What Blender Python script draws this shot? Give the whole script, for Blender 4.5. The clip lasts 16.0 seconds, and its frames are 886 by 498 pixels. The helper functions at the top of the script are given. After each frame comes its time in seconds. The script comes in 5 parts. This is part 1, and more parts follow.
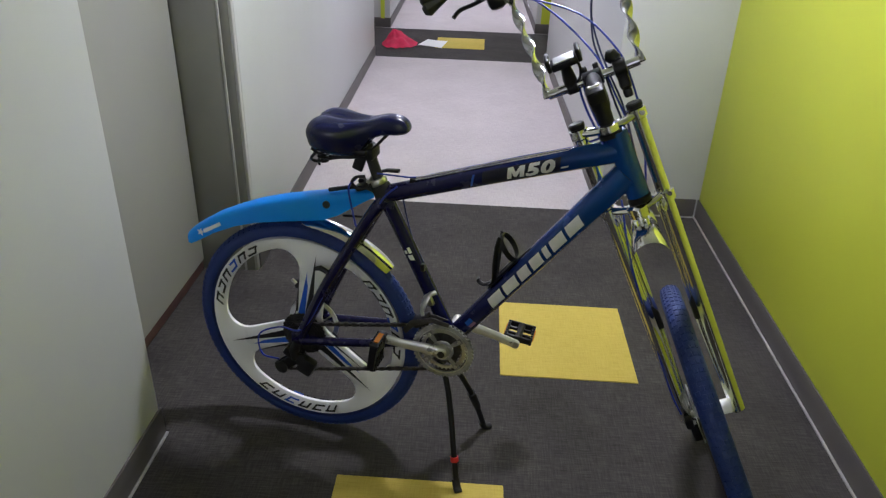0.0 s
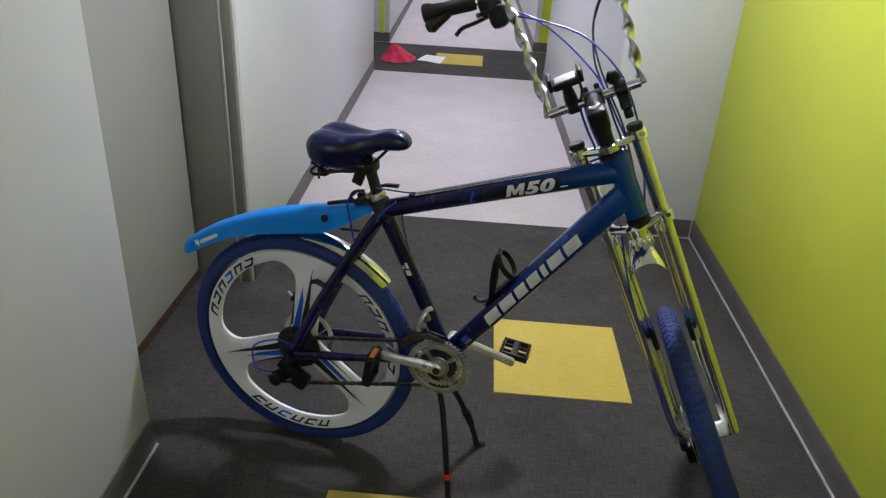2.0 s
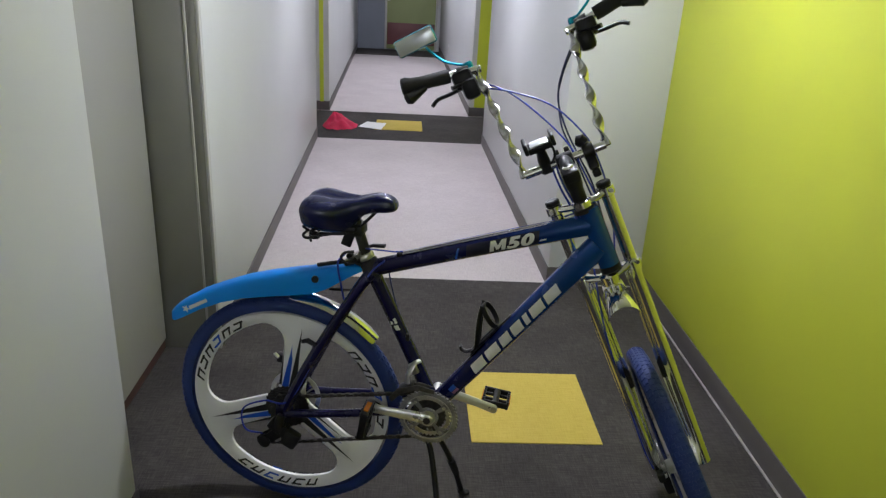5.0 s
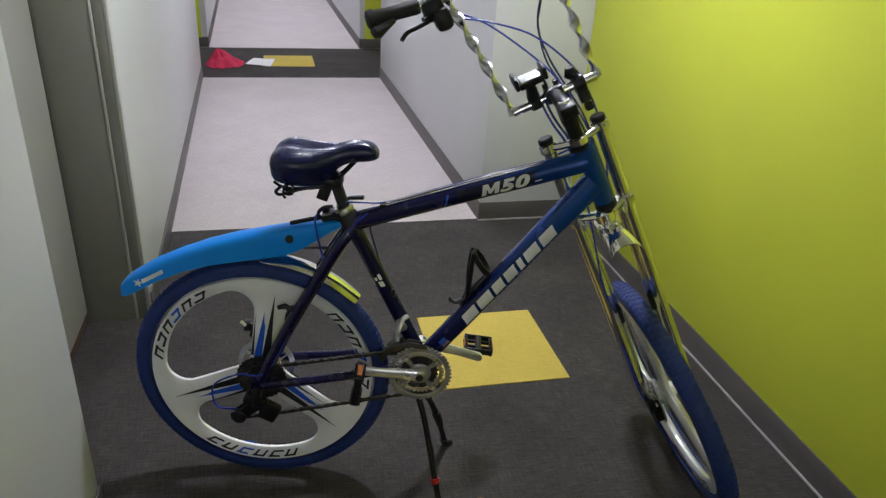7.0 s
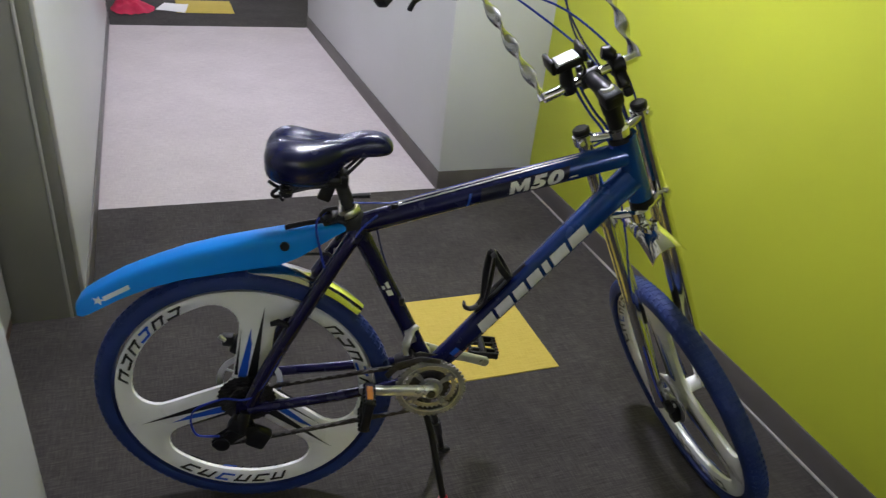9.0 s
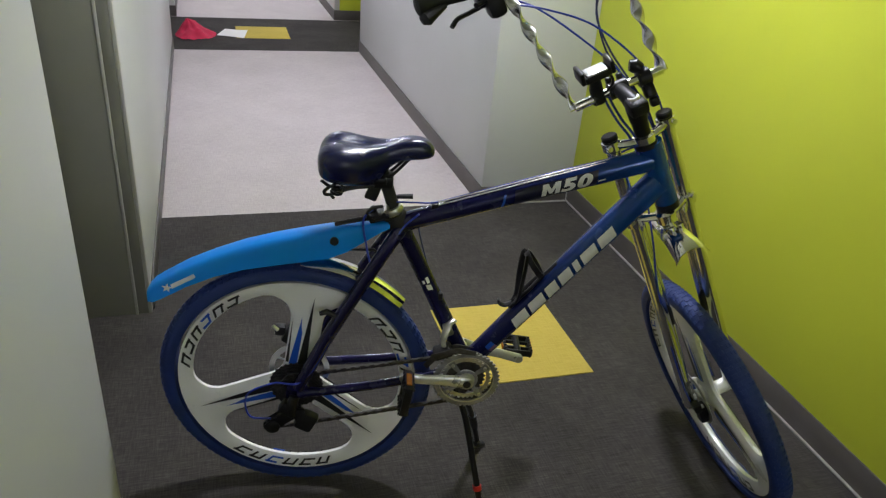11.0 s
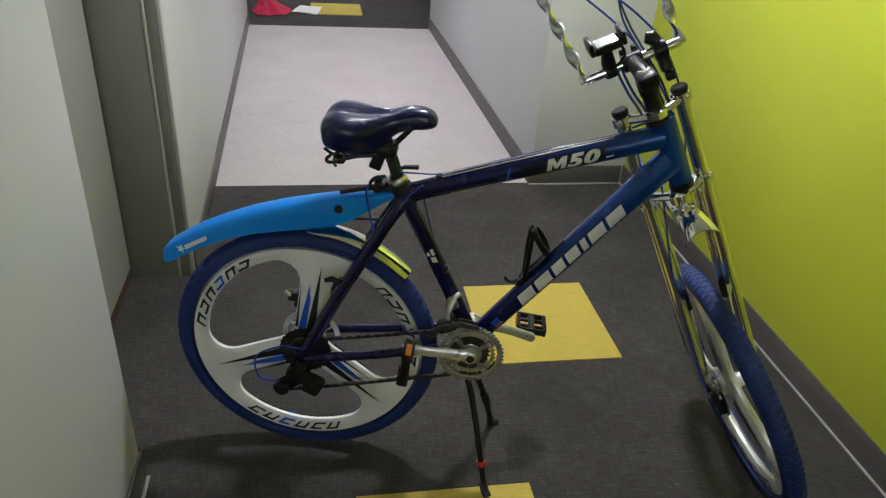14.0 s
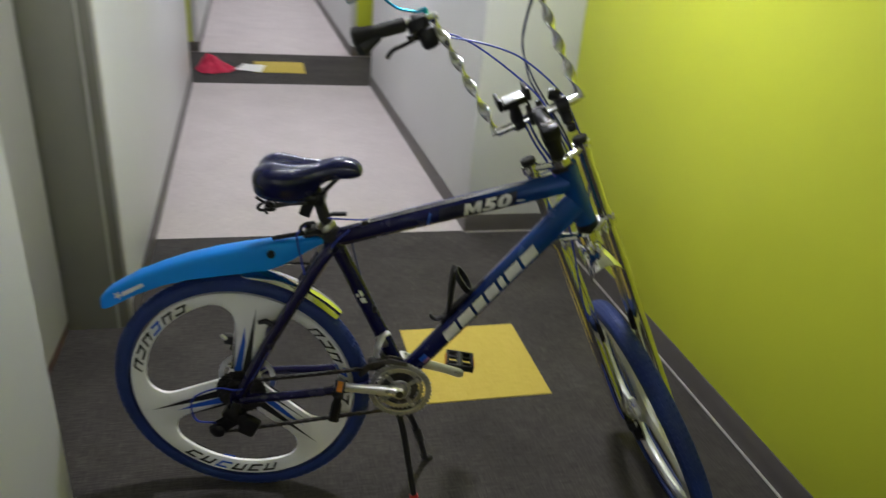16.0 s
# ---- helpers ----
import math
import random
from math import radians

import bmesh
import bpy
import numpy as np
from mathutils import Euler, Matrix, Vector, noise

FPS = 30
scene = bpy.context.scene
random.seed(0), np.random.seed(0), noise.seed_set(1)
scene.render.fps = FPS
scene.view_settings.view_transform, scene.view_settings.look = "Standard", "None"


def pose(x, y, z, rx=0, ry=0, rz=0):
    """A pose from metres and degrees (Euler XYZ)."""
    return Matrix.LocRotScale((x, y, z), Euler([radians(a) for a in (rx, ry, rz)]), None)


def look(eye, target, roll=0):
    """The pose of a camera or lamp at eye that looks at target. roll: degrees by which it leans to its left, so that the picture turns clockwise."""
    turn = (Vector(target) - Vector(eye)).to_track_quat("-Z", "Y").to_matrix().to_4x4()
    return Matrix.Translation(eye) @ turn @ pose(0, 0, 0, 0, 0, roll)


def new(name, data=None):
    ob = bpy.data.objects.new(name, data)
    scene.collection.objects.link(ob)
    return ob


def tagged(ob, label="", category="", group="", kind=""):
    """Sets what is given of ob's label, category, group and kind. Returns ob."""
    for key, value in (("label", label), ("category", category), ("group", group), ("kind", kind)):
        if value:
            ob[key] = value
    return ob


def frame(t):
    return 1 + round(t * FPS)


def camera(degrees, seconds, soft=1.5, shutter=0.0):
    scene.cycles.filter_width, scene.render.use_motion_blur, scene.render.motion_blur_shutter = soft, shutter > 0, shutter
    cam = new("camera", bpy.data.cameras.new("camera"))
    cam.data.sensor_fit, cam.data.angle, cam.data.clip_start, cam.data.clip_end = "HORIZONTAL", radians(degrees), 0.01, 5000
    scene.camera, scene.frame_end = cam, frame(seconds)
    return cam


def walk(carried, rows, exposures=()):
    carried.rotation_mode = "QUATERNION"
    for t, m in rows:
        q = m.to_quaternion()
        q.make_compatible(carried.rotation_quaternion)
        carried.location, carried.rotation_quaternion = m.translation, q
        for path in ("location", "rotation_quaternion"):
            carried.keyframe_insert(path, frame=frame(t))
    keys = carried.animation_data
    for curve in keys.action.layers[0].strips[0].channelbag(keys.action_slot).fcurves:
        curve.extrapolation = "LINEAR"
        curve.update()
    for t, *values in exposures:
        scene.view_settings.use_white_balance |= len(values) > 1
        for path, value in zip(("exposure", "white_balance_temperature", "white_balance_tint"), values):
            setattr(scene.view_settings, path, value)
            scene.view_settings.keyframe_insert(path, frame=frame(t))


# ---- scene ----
cam = camera(63.0, 16.0, soft=1.3, shutter=0.7)
PATH = [
    (0, (0.154, 0.181, 1.632), (0.067, 2.09, 0.621), 1.9),
    (0.5, (0.15, 0.186, 1.631), (0.058, 2.099, 0.628), 2.4),
    (1, (0.149, 0.188, 1.634), (0.091, 2.105, 0.636), 3.1),
    (1.5, (0.142, 0.184, 1.632), (0.077, 2.111, 0.653), 3.7),
    (2, (0.141, 0.184, 1.635), (0.072, 2.115, 0.662), 3.4),
    (2.5, (0.146, 0.182, 1.638), (0.079, 2.118, 0.678), 3.1),
    (3, (0.147, 0.17, 1.646), (0.076, 2.125, 0.729), 2.9),
    (3.5, (0.123, 0.135, 1.655), (0.053, 2.11, 0.778), 1.7),
    (4, (0.064, 0.069, 1.667), (0.08, 2.074, 0.856), 0.7),
    (4.2, (0.04, 0.058, 1.676), (0.098, 2.071, 0.889), 1.7),
    (6.3, (-0.16, 0.089, 1.642), (0.11, 2.046, 0.765), 2.6),
    (6.5, (-0.219, 0.137, 1.644), (0.19, 2.058, 0.741), 2.3),
    (7, (-0.274, 0.229, 1.635), (0.202, 2.109, 0.679), 3.4),
    (7.5, (-0.265, 0.358, 1.622), (0.09, 2.251, 0.64), 3.7),
    (8, (-0.35, 0.498, 1.637), (0.234, 2.322, 0.631), 3.3),
    (8.5, (-0.444, 0.559, 1.635), (0.331, 2.29, 0.596), 6.4),
    (9, (-0.455, 0.559, 1.631), (0.269, 2.29, 0.556), 6.4),
    (9.2, (-0.463, 0.558, 1.631), (0.237, 2.302, 0.56), 6.2),
    (11.3, (-0.489, 0.406, 1.64), (0.108, 2.216, 0.619), 5.2),
    (11.5, (-0.505, 0.421, 1.638), (0.124, 2.214, 0.608), 5.5),
    (12, (-0.504, 0.424, 1.638), (0.199, 2.17, 0.573), 5.7),
    (12.5, (-0.484, 0.404, 1.636), (0.223, 2.154, 0.581), 5.4),
    (13, (-0.403, 0.415, 1.627), (0.196, 2.205, 0.573), 5.7),
    (13.5, (-0.302, 0.371, 1.622), (0.134, 2.197, 0.548), 6.2),
    (14, (-0.293, 0.369, 1.628), (0.066, 2.203, 0.542), 4.1),
    (14.5, (-0.361, 0.356, 1.64), (0.115, 2.181, 0.584), 4.0),
    (15, (-0.377, 0.37, 1.636), (0.275, 2.125, 0.556), 3.9),
    (15.5, (-0.349, 0.308, 1.651), (0.342, 2.085, 0.632), 4.3),
    (16, (-0.254, 0.234, 1.666), (0.253, 2.115, 0.728), 4.7),
]
exposure_rows = [(0.0, -0.05, 6160, 16), (3.0, -0.05, 6160, 16), (4.0, -0.17, 6200, 14), (6.5, -0.12, 6300, 14), (9.0, -0.05, 6280, 16), (11.5, -0.12, 6470, 10), (13.0, -0.09, 6460, 10), (16.0, -0.16, 6640, 9)]
# the plan is drawn in units of a carpet tile's half metre; true tiles are 18 inches
METRE = 0.925
walk(cam, [(t, look(Vector(eye) * METRE, Vector(target) * METRE, roll)) for t, eye, target, roll in PATH], exposure_rows)

# ---- world and exposure ----
world = bpy.data.worlds.new("world")
scene.world = world
world.use_nodes = True
world.node_tree.nodes["Background"].inputs[0].default_value = (0.05, 0.05, 0.055, 1)
world.node_tree.nodes["Background"].inputs[1].default_value = 0.3
LAMP = 170.0


# ---- materials ----
def mat(name, color, rough=0.5, metal=0.0, grain=0.0, scale=40.0, bump=0.0, bump_scale=200.0, second=None, stain=0.0,
        stain_scale=2.5, coat=0.0, spec=0.5, stretch=(1, 1, 1)):
    m = bpy.data.materials.new(name)
    m.use_nodes = True
    nt = m.node_tree
    p = nt.nodes["Principled BSDF"]
    p.inputs["Roughness"].default_value = rough
    p.inputs["Metallic"].default_value = metal
    p.inputs["Coat Weight"].default_value = coat
    p.inputs["Coat Roughness"].default_value = 0.08
    p.inputs["Specular IOR Level"].default_value = spec
    p.inputs["Base Color"].default_value = (*color, 1)
    tc = nt.nodes.new("ShaderNodeTexCoord")
    mp = nt.nodes.new("ShaderNodeMapping")
    mp.inputs["Scale"].default_value = stretch
    nt.links.new(tc.outputs["Object"], mp.inputs["Vector"])
    col = None
    if grain or second:
        n1 = nt.nodes.new("ShaderNodeTexNoise")
        n1.inputs["Scale"].default_value = scale
        n1.inputs["Detail"].default_value = 4
        nt.links.new(mp.outputs[0], n1.inputs["Vector"])
        r = nt.nodes.new("ShaderNodeValToRGB")
        b = second or tuple(c * (1 - grain) for c in color)
        a = color if second else tuple(min(1, c * (1 + grain)) for c in color)
        r.color_ramp.elements[0].position, r.color_ramp.elements[1].position = 0.35, 0.65
        r.color_ramp.elements[0].color, r.color_ramp.elements[1].color = (*b, 1), (*a, 1)
        nt.links.new(n1.outputs["Fac"], r.inputs[0])
        col = r.outputs[0]
    if stain:
        n2 = nt.nodes.new("ShaderNodeTexNoise")
        n2.inputs["Scale"].default_value = stain_scale
        n2.inputs["Detail"].default_value = 6
        nt.links.new(tc.outputs["Object"], n2.inputs["Vector"])
        mr = nt.nodes.new("ShaderNodeMapRange")
        mr.inputs[1].default_value, mr.inputs[2].default_value = 0.3, 0.7
        mr.inputs[3].default_value, mr.inputs[4].default_value = 1 - stain, 1 + stain * 0.5
        nt.links.new(n2.outputs["Fac"], mr.inputs[0])
        mx = nt.nodes.new("ShaderNodeVectorMath")
        mx.operation = "SCALE"
        if col:
            nt.links.new(col, mx.inputs[0])
        else:
            mx.inputs[0].default_value = color
        nt.links.new(mr.outputs[0], mx.inputs["Scale"])
        col = mx.outputs[0]
        rr = nt.nodes.new("ShaderNodeMapRange")
        rr.inputs[3].default_value, rr.inputs[4].default_value = max(0.02, rough - 0.06), min(1, rough + 0.08)
        nt.links.new(n2.outputs["Fac"], rr.inputs[0])
        nt.links.new(rr.outputs[0], p.inputs["Roughness"])
    if col:
        nt.links.new(col, p.inputs["Base Color"])
    if bump:
        n3 = nt.nodes.new("ShaderNodeTexNoise")
        n3.inputs["Scale"].default_value = bump_scale
        n3.inputs["Detail"].default_value = 3
        nt.links.new(mp.outputs[0], n3.inputs["Vector"])
        bp = nt.nodes.new("ShaderNodeBump")
        bp.inputs["Strength"].default_value = bump
        bp.inputs["Distance"].default_value = 0.003
        nt.links.new(n3.outputs["Fac"], bp.inputs["Height"])
        nt.links.new(bp.outputs[0], p.inputs["Normal"])
    return m


def woven(name, dark, light, tint, across=(16, 230, 1), along=(230, 16, 1), patch=0.12):
    """Carpet of short crossing yarns with softer patches of wear."""
    m = bpy.data.materials.new(name)
    m.use_nodes = True
    nt = m.node_tree
    p = nt.nodes["Principled BSDF"]
    p.inputs["Roughness"].default_value = 0.95
    p.inputs["Specular IOR Level"].default_value = 0.15
    tc = nt.nodes.new("ShaderNodeTexCoord")
    facs = []
    for s in (across, along):
        mp = nt.nodes.new("ShaderNodeMapping")
        mp.inputs["Scale"].default_value = s
        nt.links.new(tc.outputs["Object"], mp.inputs["Vector"])
        n = nt.nodes.new("ShaderNodeTexNoise")
        n.inputs["Scale"].default_value = 1.0
        n.inputs["Detail"].default_value = 3
        n.inputs["Roughness"].default_value = 0.6
        nt.links.new(mp.outputs[0], n.inputs["Vector"])
        facs.append(n.outputs["Fac"])
    add = nt.nodes.new("ShaderNodeMath")
    add.operation = "ADD"
    for k, weight in enumerate((1.15, 0.85)):
        w = nt.nodes.new("ShaderNodeMath")
        w.operation = "MULTIPLY"
        w.inputs[1].default_value = weight
        nt.links.new(facs[k], w.inputs[0])
        nt.links.new(w.outputs[0], add.inputs[k])
    r = nt.nodes.new("ShaderNodeValToRGB")
    e = r.color_ramp.elements
    e[0].position, e[1].position = 0.36, 0.66
    e[0].color, e[1].color = (*dark, 1), (*light, 1)
    mid = e.new(0.5)
    mid.color = (*tint, 1)
    half = nt.nodes.new("ShaderNodeMath")
    half.operation = "MULTIPLY"
    half.inputs[1].default_value = 0.5
    nt.links.new(add.outputs[0], half.inputs[0])
    nt.links.new(half.outputs[0], r.inputs[0])
    n2 = nt.nodes.new("ShaderNodeTexNoise")
    n2.inputs["Scale"].default_value = 3.0
    n2.inputs["Detail"].default_value = 5
    nt.links.new(tc.outputs["Object"], n2.inputs["Vector"])
    mr = nt.nodes.new("ShaderNodeMapRange")
    mr.inputs[1].default_value, mr.inputs[2].default_value = 0.3, 0.7
    mr.inputs[3].default_value, mr.inputs[4].default_value = 1 - patch, 1 + patch
    nt.links.new(n2.outputs["Fac"], mr.inputs[0])
    mx = nt.nodes.new("ShaderNodeVectorMath")
    mx.operation = "SCALE"
    nt.links.new(r.outputs[0], mx.inputs[0])
    nt.links.new(mr.outputs[0], mx.inputs["Scale"])
    nt.links.new(mx.outputs[0], p.inputs["Base Color"])
    bp = nt.nodes.new("ShaderNodeBump")
    bp.inputs["Strength"].default_value = 0.35
    bp.inputs["Distance"].default_value = 0.002
    nt.links.new(half.outputs[0], bp.inputs["Height"])
    nt.links.new(bp.outputs[0], p.inputs["Normal"])
    return m


def glowing(name, color, strength):
    m = bpy.data.materials.new(name)
    m.use_nodes = True
    p = m.node_tree.nodes["Principled BSDF"]
    p.inputs["Base Color"].default_value = (0.8, 0.8, 0.8, 1)
    p.inputs["Emission Color"].default_value = (*color, 1)
    p.inputs["Emission Strength"].default_value = strength
    return m


M_WALL = mat("grey_wall_paint", (0.60, 0.605, 0.60), 0.42, stain=0.05, stain_scale=1.3, bump=0.12, bump_scale=260, spec=0.4)
M_LIME = mat("lime_wall_paint", (0.575, 0.635, 0.046), 0.45, stain=0.05, stain_scale=1.5, bump=0.12, bump_scale=260, spec=0.4)
M_CEIL = mat("white_ceiling_paint", (0.78, 0.78, 0.76), 0.8, stain=0.03, bump=0.1)
M_DARK = woven("dark_woven_carpet", (0.035, 0.0317, 0.0304), (0.082, 0.0745, 0.0703), (0.054, 0.0488, 0.0460), patch=0.2)
M_LIGHT = woven("pale_woven_carpet", (0.43, 0.388, 0.384), (0.57, 0.518, 0.508), (0.50, 0.451, 0.443), patch=0.05)
M_YELLOW = woven("yellow_woven_carpet", (0.48, 0.365, 0.075), (0.58, 0.45, 0.11), (0.54, 0.415, 0.092), patch=0.05)
M_BASE = mat("grey_rubber_base", (0.105, 0.094, 0.087), 0.42, stain=0.2, stain_scale=6, bump=0.05)
# pale colour stands in for the highlight on the wall base's toe
M_TOE_GLINT = mat("toe_highlight", (0.42, 0.40, 0.375), 0.5, stain=0.25, stain_scale=15)
M_DOOR = mat("grey_door_paint", (0.37, 0.365, 0.345), 0.4, stain=0.05, stain_scale=2)
M_FRAME = mat("grey_metal_frame_paint", (0.235, 0.23, 0.20), 0.38, stain=0.08, stain_scale=4)
M_FRAME2 = mat("light_grey_frame_edge", (0.5, 0.49, 0.46), 0.4, stain=0.08)
M_BLACK = mat("gap_shade", (0.008, 0.008, 0.008), 0.8)
M_SILL = mat("dark_red_sweep", (0.08, 0.035, 0.03), 0.6, stain=0.3, stain_scale=12)
M_MAIN = glowing("bright_lamp_diffuser", (0.96, 0.98, 1.08), LAMP * 1.22)
M_DIM = glowing("dim_lamp_diffuser", (0.96, 0.98, 1.08), LAMP * 0.88)
M_LAMP = glowing("lamp_diffuser", (0.96, 0.98, 1.08), LAMP)


# ---- mesh helpers ----
def mesh_of(name, verts, faces, material, smooth=False):
    me = bpy.data.meshes.new(name)
    me.from_pydata([tuple(v) for v in verts], [], faces)
    me.update()
    if smooth:
        me.polygons.foreach_set("use_smooth", [True] * len(me.polygons))
        try:
            me.set_sharp_from_angle(angle=radians(38))
        except AttributeError:
            pass
    me.materials.append(material)
    return me


def bm_mesh(name, bm, material, smooth=False):
    bmesh.ops.recalc_face_normals(bm, faces=bm.faces)
    me = bpy.data.meshes.new(name)
    bm.to_mesh(me)
    bm.free()
    if smooth:
        me.polygons.foreach_set("use_smooth", [True] * len(me.polygons))
        me.set_sharp_from_angle(angle=radians(38))
    me.materials.append(material)
    return me


def box_bm(x0, x1, y0, y1, z0, z1, bevel=0.0, seg=2):
    bm = bmesh.new()
    bmesh.ops.create_cube(bm, size=1)
    for v in bm.verts:
        v.co = Vector(((x0 + x1) / 2 + v.co.x * (x1 - x0), (y0 + y1) / 2 + v.co.y * (y1 - y0), (z0 + z1) / 2 + v.co.z * (z1 - z0)))
    if bevel:
        bmesh.ops.bevel(bm, geom=bm.edges[:], offset=bevel, segments=seg, affect="EDGES", profile=0.5)
    return bm


def box(name, x0, x1, y0, y1, z0, z1, material, parent=None, bevel=0.0, label="", category="", kind="", group=""):
    ob = new(name, bm_mesh(name, box_bm(x0, x1, y0, y1, z0, z1, bevel), material, bevel > 0))
    if parent:
        ob.parent = parent
    return tagged(ob, label, category, group, kind)


def part(name, me, parent, label=""):
    ob = new(name, me)
    ob.parent = parent
    return tagged(ob, label)


# ---- the corridor ----
CEIL = 2.45
XN = 1.345
NEAR, NICHE, FAR0, FAR1, END = -2.6, 3.785, 7.16, 8.56, 15.1


def drift(y):
    """The corridor runs very slightly askew of the niche by the door."""
    return -0.02 * max(0.0, y - 3.0)


def left(y):
    return -0.80 + drift(y)


def right(y):
    return 0.838 + drift(y)


def prism_bm(foot, z0, z1, bevel=0.0):
    bm = bmesh.new()
    lo = [bm.verts.new((x, y, z0)) for x, y in foot]
    hi = [bm.verts.new((x, y, z1)) for x, y in foot]
    n = len(foot)
    bm.faces.new(lo[::-1])
    bm.faces.new(hi)
    for i in range(n):
        bm.faces.new((lo[i], lo[(i + 1) % n], hi[(i + 1) % n], hi[i]))
    bmesh.ops.recalc_face_normals(bm, faces=bm.faces)
    if bevel:
        bmesh.ops.bevel(bm, geom=bm.edges[:], offset=bevel, segments=2, affect="EDGES", profile=0.5)
    return bm


def wall(name, foot, z0=0.0, z1=CEIL, material=M_WALL, label="smooth light grey painted corridor wall"):
    return tagged(new(name, bm_mesh(name, prism_bm(foot, z0, z1, 0.004), material, True)), label, "wall", "", "structure")


def rect(x0, x1, y0, y1):
    return [(x0, y0), (x1, y0), (x1, y1), (x0, y1)]


XO = XN + 0.15
PILLAR, JAMB = 1.895, 2.985
wall("wall_left_near", [(-1.25, NEAR), (left(0), NEAR), (left(0), PILLAR), (left(0) - 0.034, PILLAR + 0.045), (-1.05, PILLAR + 0.06), (-1.25, PILLAR + 0.06)])
wall("wall_behind_door", rect(-1.25, -1.10, PILLAR + 0.06, JAMB))
wall("wall_over_door", rect(-1.10, left(0), PILLAR + 0.06, JAMB), 2.10, CEIL)
wall("wall_left_middle", [(-1.25, JAMB), (left(JAMB), JAMB), (left(FAR0), FAR0), (-1.25, FAR0)])
wall("wall_left_recess", rect(-1.60, -1.40, FAR0 - 0.1, FAR1 + 0.1))
wall("wall_left_far", [(-1.60, FAR1), (left(FAR1), FAR1), (left(END), END), (-1.60, END)])
wall("wall_right_lime", rect(XN, XO, NEAR, NICHE), material=M_LIME, label="bright lime green painted accent wall")
wall("wall_right_middle", [(right(NICHE), NICHE), (XO, NICHE), (XO, FAR0), (right(FAR0), FAR0)])
wall("wall_right_recess", rect(XN - 0.1, XO, FAR0, FAR1), material=M_LIME, label="lime green painted wall of the far recess")
wall("wall_right_far", [(right(FAR1), FAR1 + 0.012), (XO, FAR1 + 0.012), (XO, END), (right(END), END)])
box("trim", right(FAR1) + 0.055, XN - 0.1, FAR1, FAR1 + 0.012, 0.1, CEIL, M_LIME, label="lime green painted return of the far recess", category="wall", kind="structure")
box("trim", left(FAR1) - 0.105, left(FAR1) - 0.060, FAR1 - 0.012, FAR1, 0.1, CEIL, M_LIME, label="narrow lime green stripe on a grey return wall", category="wall", kind="structure")
wall("wall_behind", rect(-1.25, XO, NEAR - 0.15, NEAR))
wall("wall_end", rect(-1.60, XO, END, END + 0.15))
box("ceiling", -1.60, XO, NEAR - 0.15, END + 0.15, CEIL, CEIL + 0.1, M_CEIL, label="flat white painted corridor ceiling", category="ceiling", kind="structure")

floor = box("floor", -1.60, XO, NEAR - 0.15, END + 0.15, -0.12, -0.006, M_DARK, label="concrete floor under woven carpet", category="floor", kind="structure")
for nm, y0, y1, m_, lb in (("floor_near", NEAR, 3.80, M_DARK, "dark charcoal woven carpet with fine pale threads"),
                           ("floor_middle", 3.80, 7.15, M_LIGHT, "pale pinkish grey woven corridor carpet"),
                           ("floor_strip", 7.15, 8.53, M_DARK, "dark charcoal carpet strip across the corridor"),
                           ("floor_far", 8.53, 14.05, M_LIGHT, "pale pinkish grey woven carpet farther along"),
                           ("floor_end", 14.05, END, M_DARK, "dark carpet before the end of the corridor")):
    box(nm, -1.45, XN + 0.1, y0, y1, -0.006, 0.0, m_, label=lb, category="carpet", kind="structure")

for x0, y0 in ((0.28, 2.305), (-0.215, 1.27), (-0.335, 7.62)):
    box("carpet_tile", x0, x0 + 0.5, y0, y0 + 0.5, -0.004, 0.004, M_YELLOW, floor, 0.002)


# ---- rubber wall base and the strip for its toe highlight ----
def wall_base(x0, y0, x1, y1, nx, ny, bead=True, high=0.105):
    """Along the foot of a wall from one corner to the other; nx, ny point into the room."""
    t1, t2 = 0.007, 0.016
    foot = [(x0, y0), (x1, y1), (x1 + nx * t1, y1 + ny * t1), (x0 + nx * t1, y0 + ny * t1)]
    b = tagged(new("baseboard", bm_mesh("baseboard", prism_bm(foot, 0.0, high, 0.002), M_BASE, True)), "dark grey rubber wall base along the carpet", "baseboard", "", "structure")
    # added pale strip draws the highlight along the toe of the base
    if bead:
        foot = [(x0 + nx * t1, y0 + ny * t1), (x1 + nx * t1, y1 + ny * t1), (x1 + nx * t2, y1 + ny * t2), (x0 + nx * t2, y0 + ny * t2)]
        part("bead", bm_mesh("bead", prism_bm(foot, 0.0, 0.007, 0.002), M_TOE_GLINT, True), b, "pale strip for the highlight along the base toe")


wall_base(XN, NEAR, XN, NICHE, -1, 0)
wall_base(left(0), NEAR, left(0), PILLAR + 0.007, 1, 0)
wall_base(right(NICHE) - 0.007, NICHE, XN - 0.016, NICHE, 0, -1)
wall_base(right(NICHE), NICHE, right(FAR0), FAR0, -1, 0, False)
wall_base(left(JAMB), JAMB, left(FAR0), FAR0, 1, 0, False)
wall_base(right(FAR1) - 0.007, FAR1, XN - 0.1, FAR1, 0, -1, False)
wall_base(-1.40, FAR1, left(FAR1) + 0.007, FAR1, 0, -1, False)
wall_base(right(FAR1), FAR1, right(END), END, -1, 0, False)
wall_base(left(FAR1), FAR1, left(END), END, 1, 0, False)

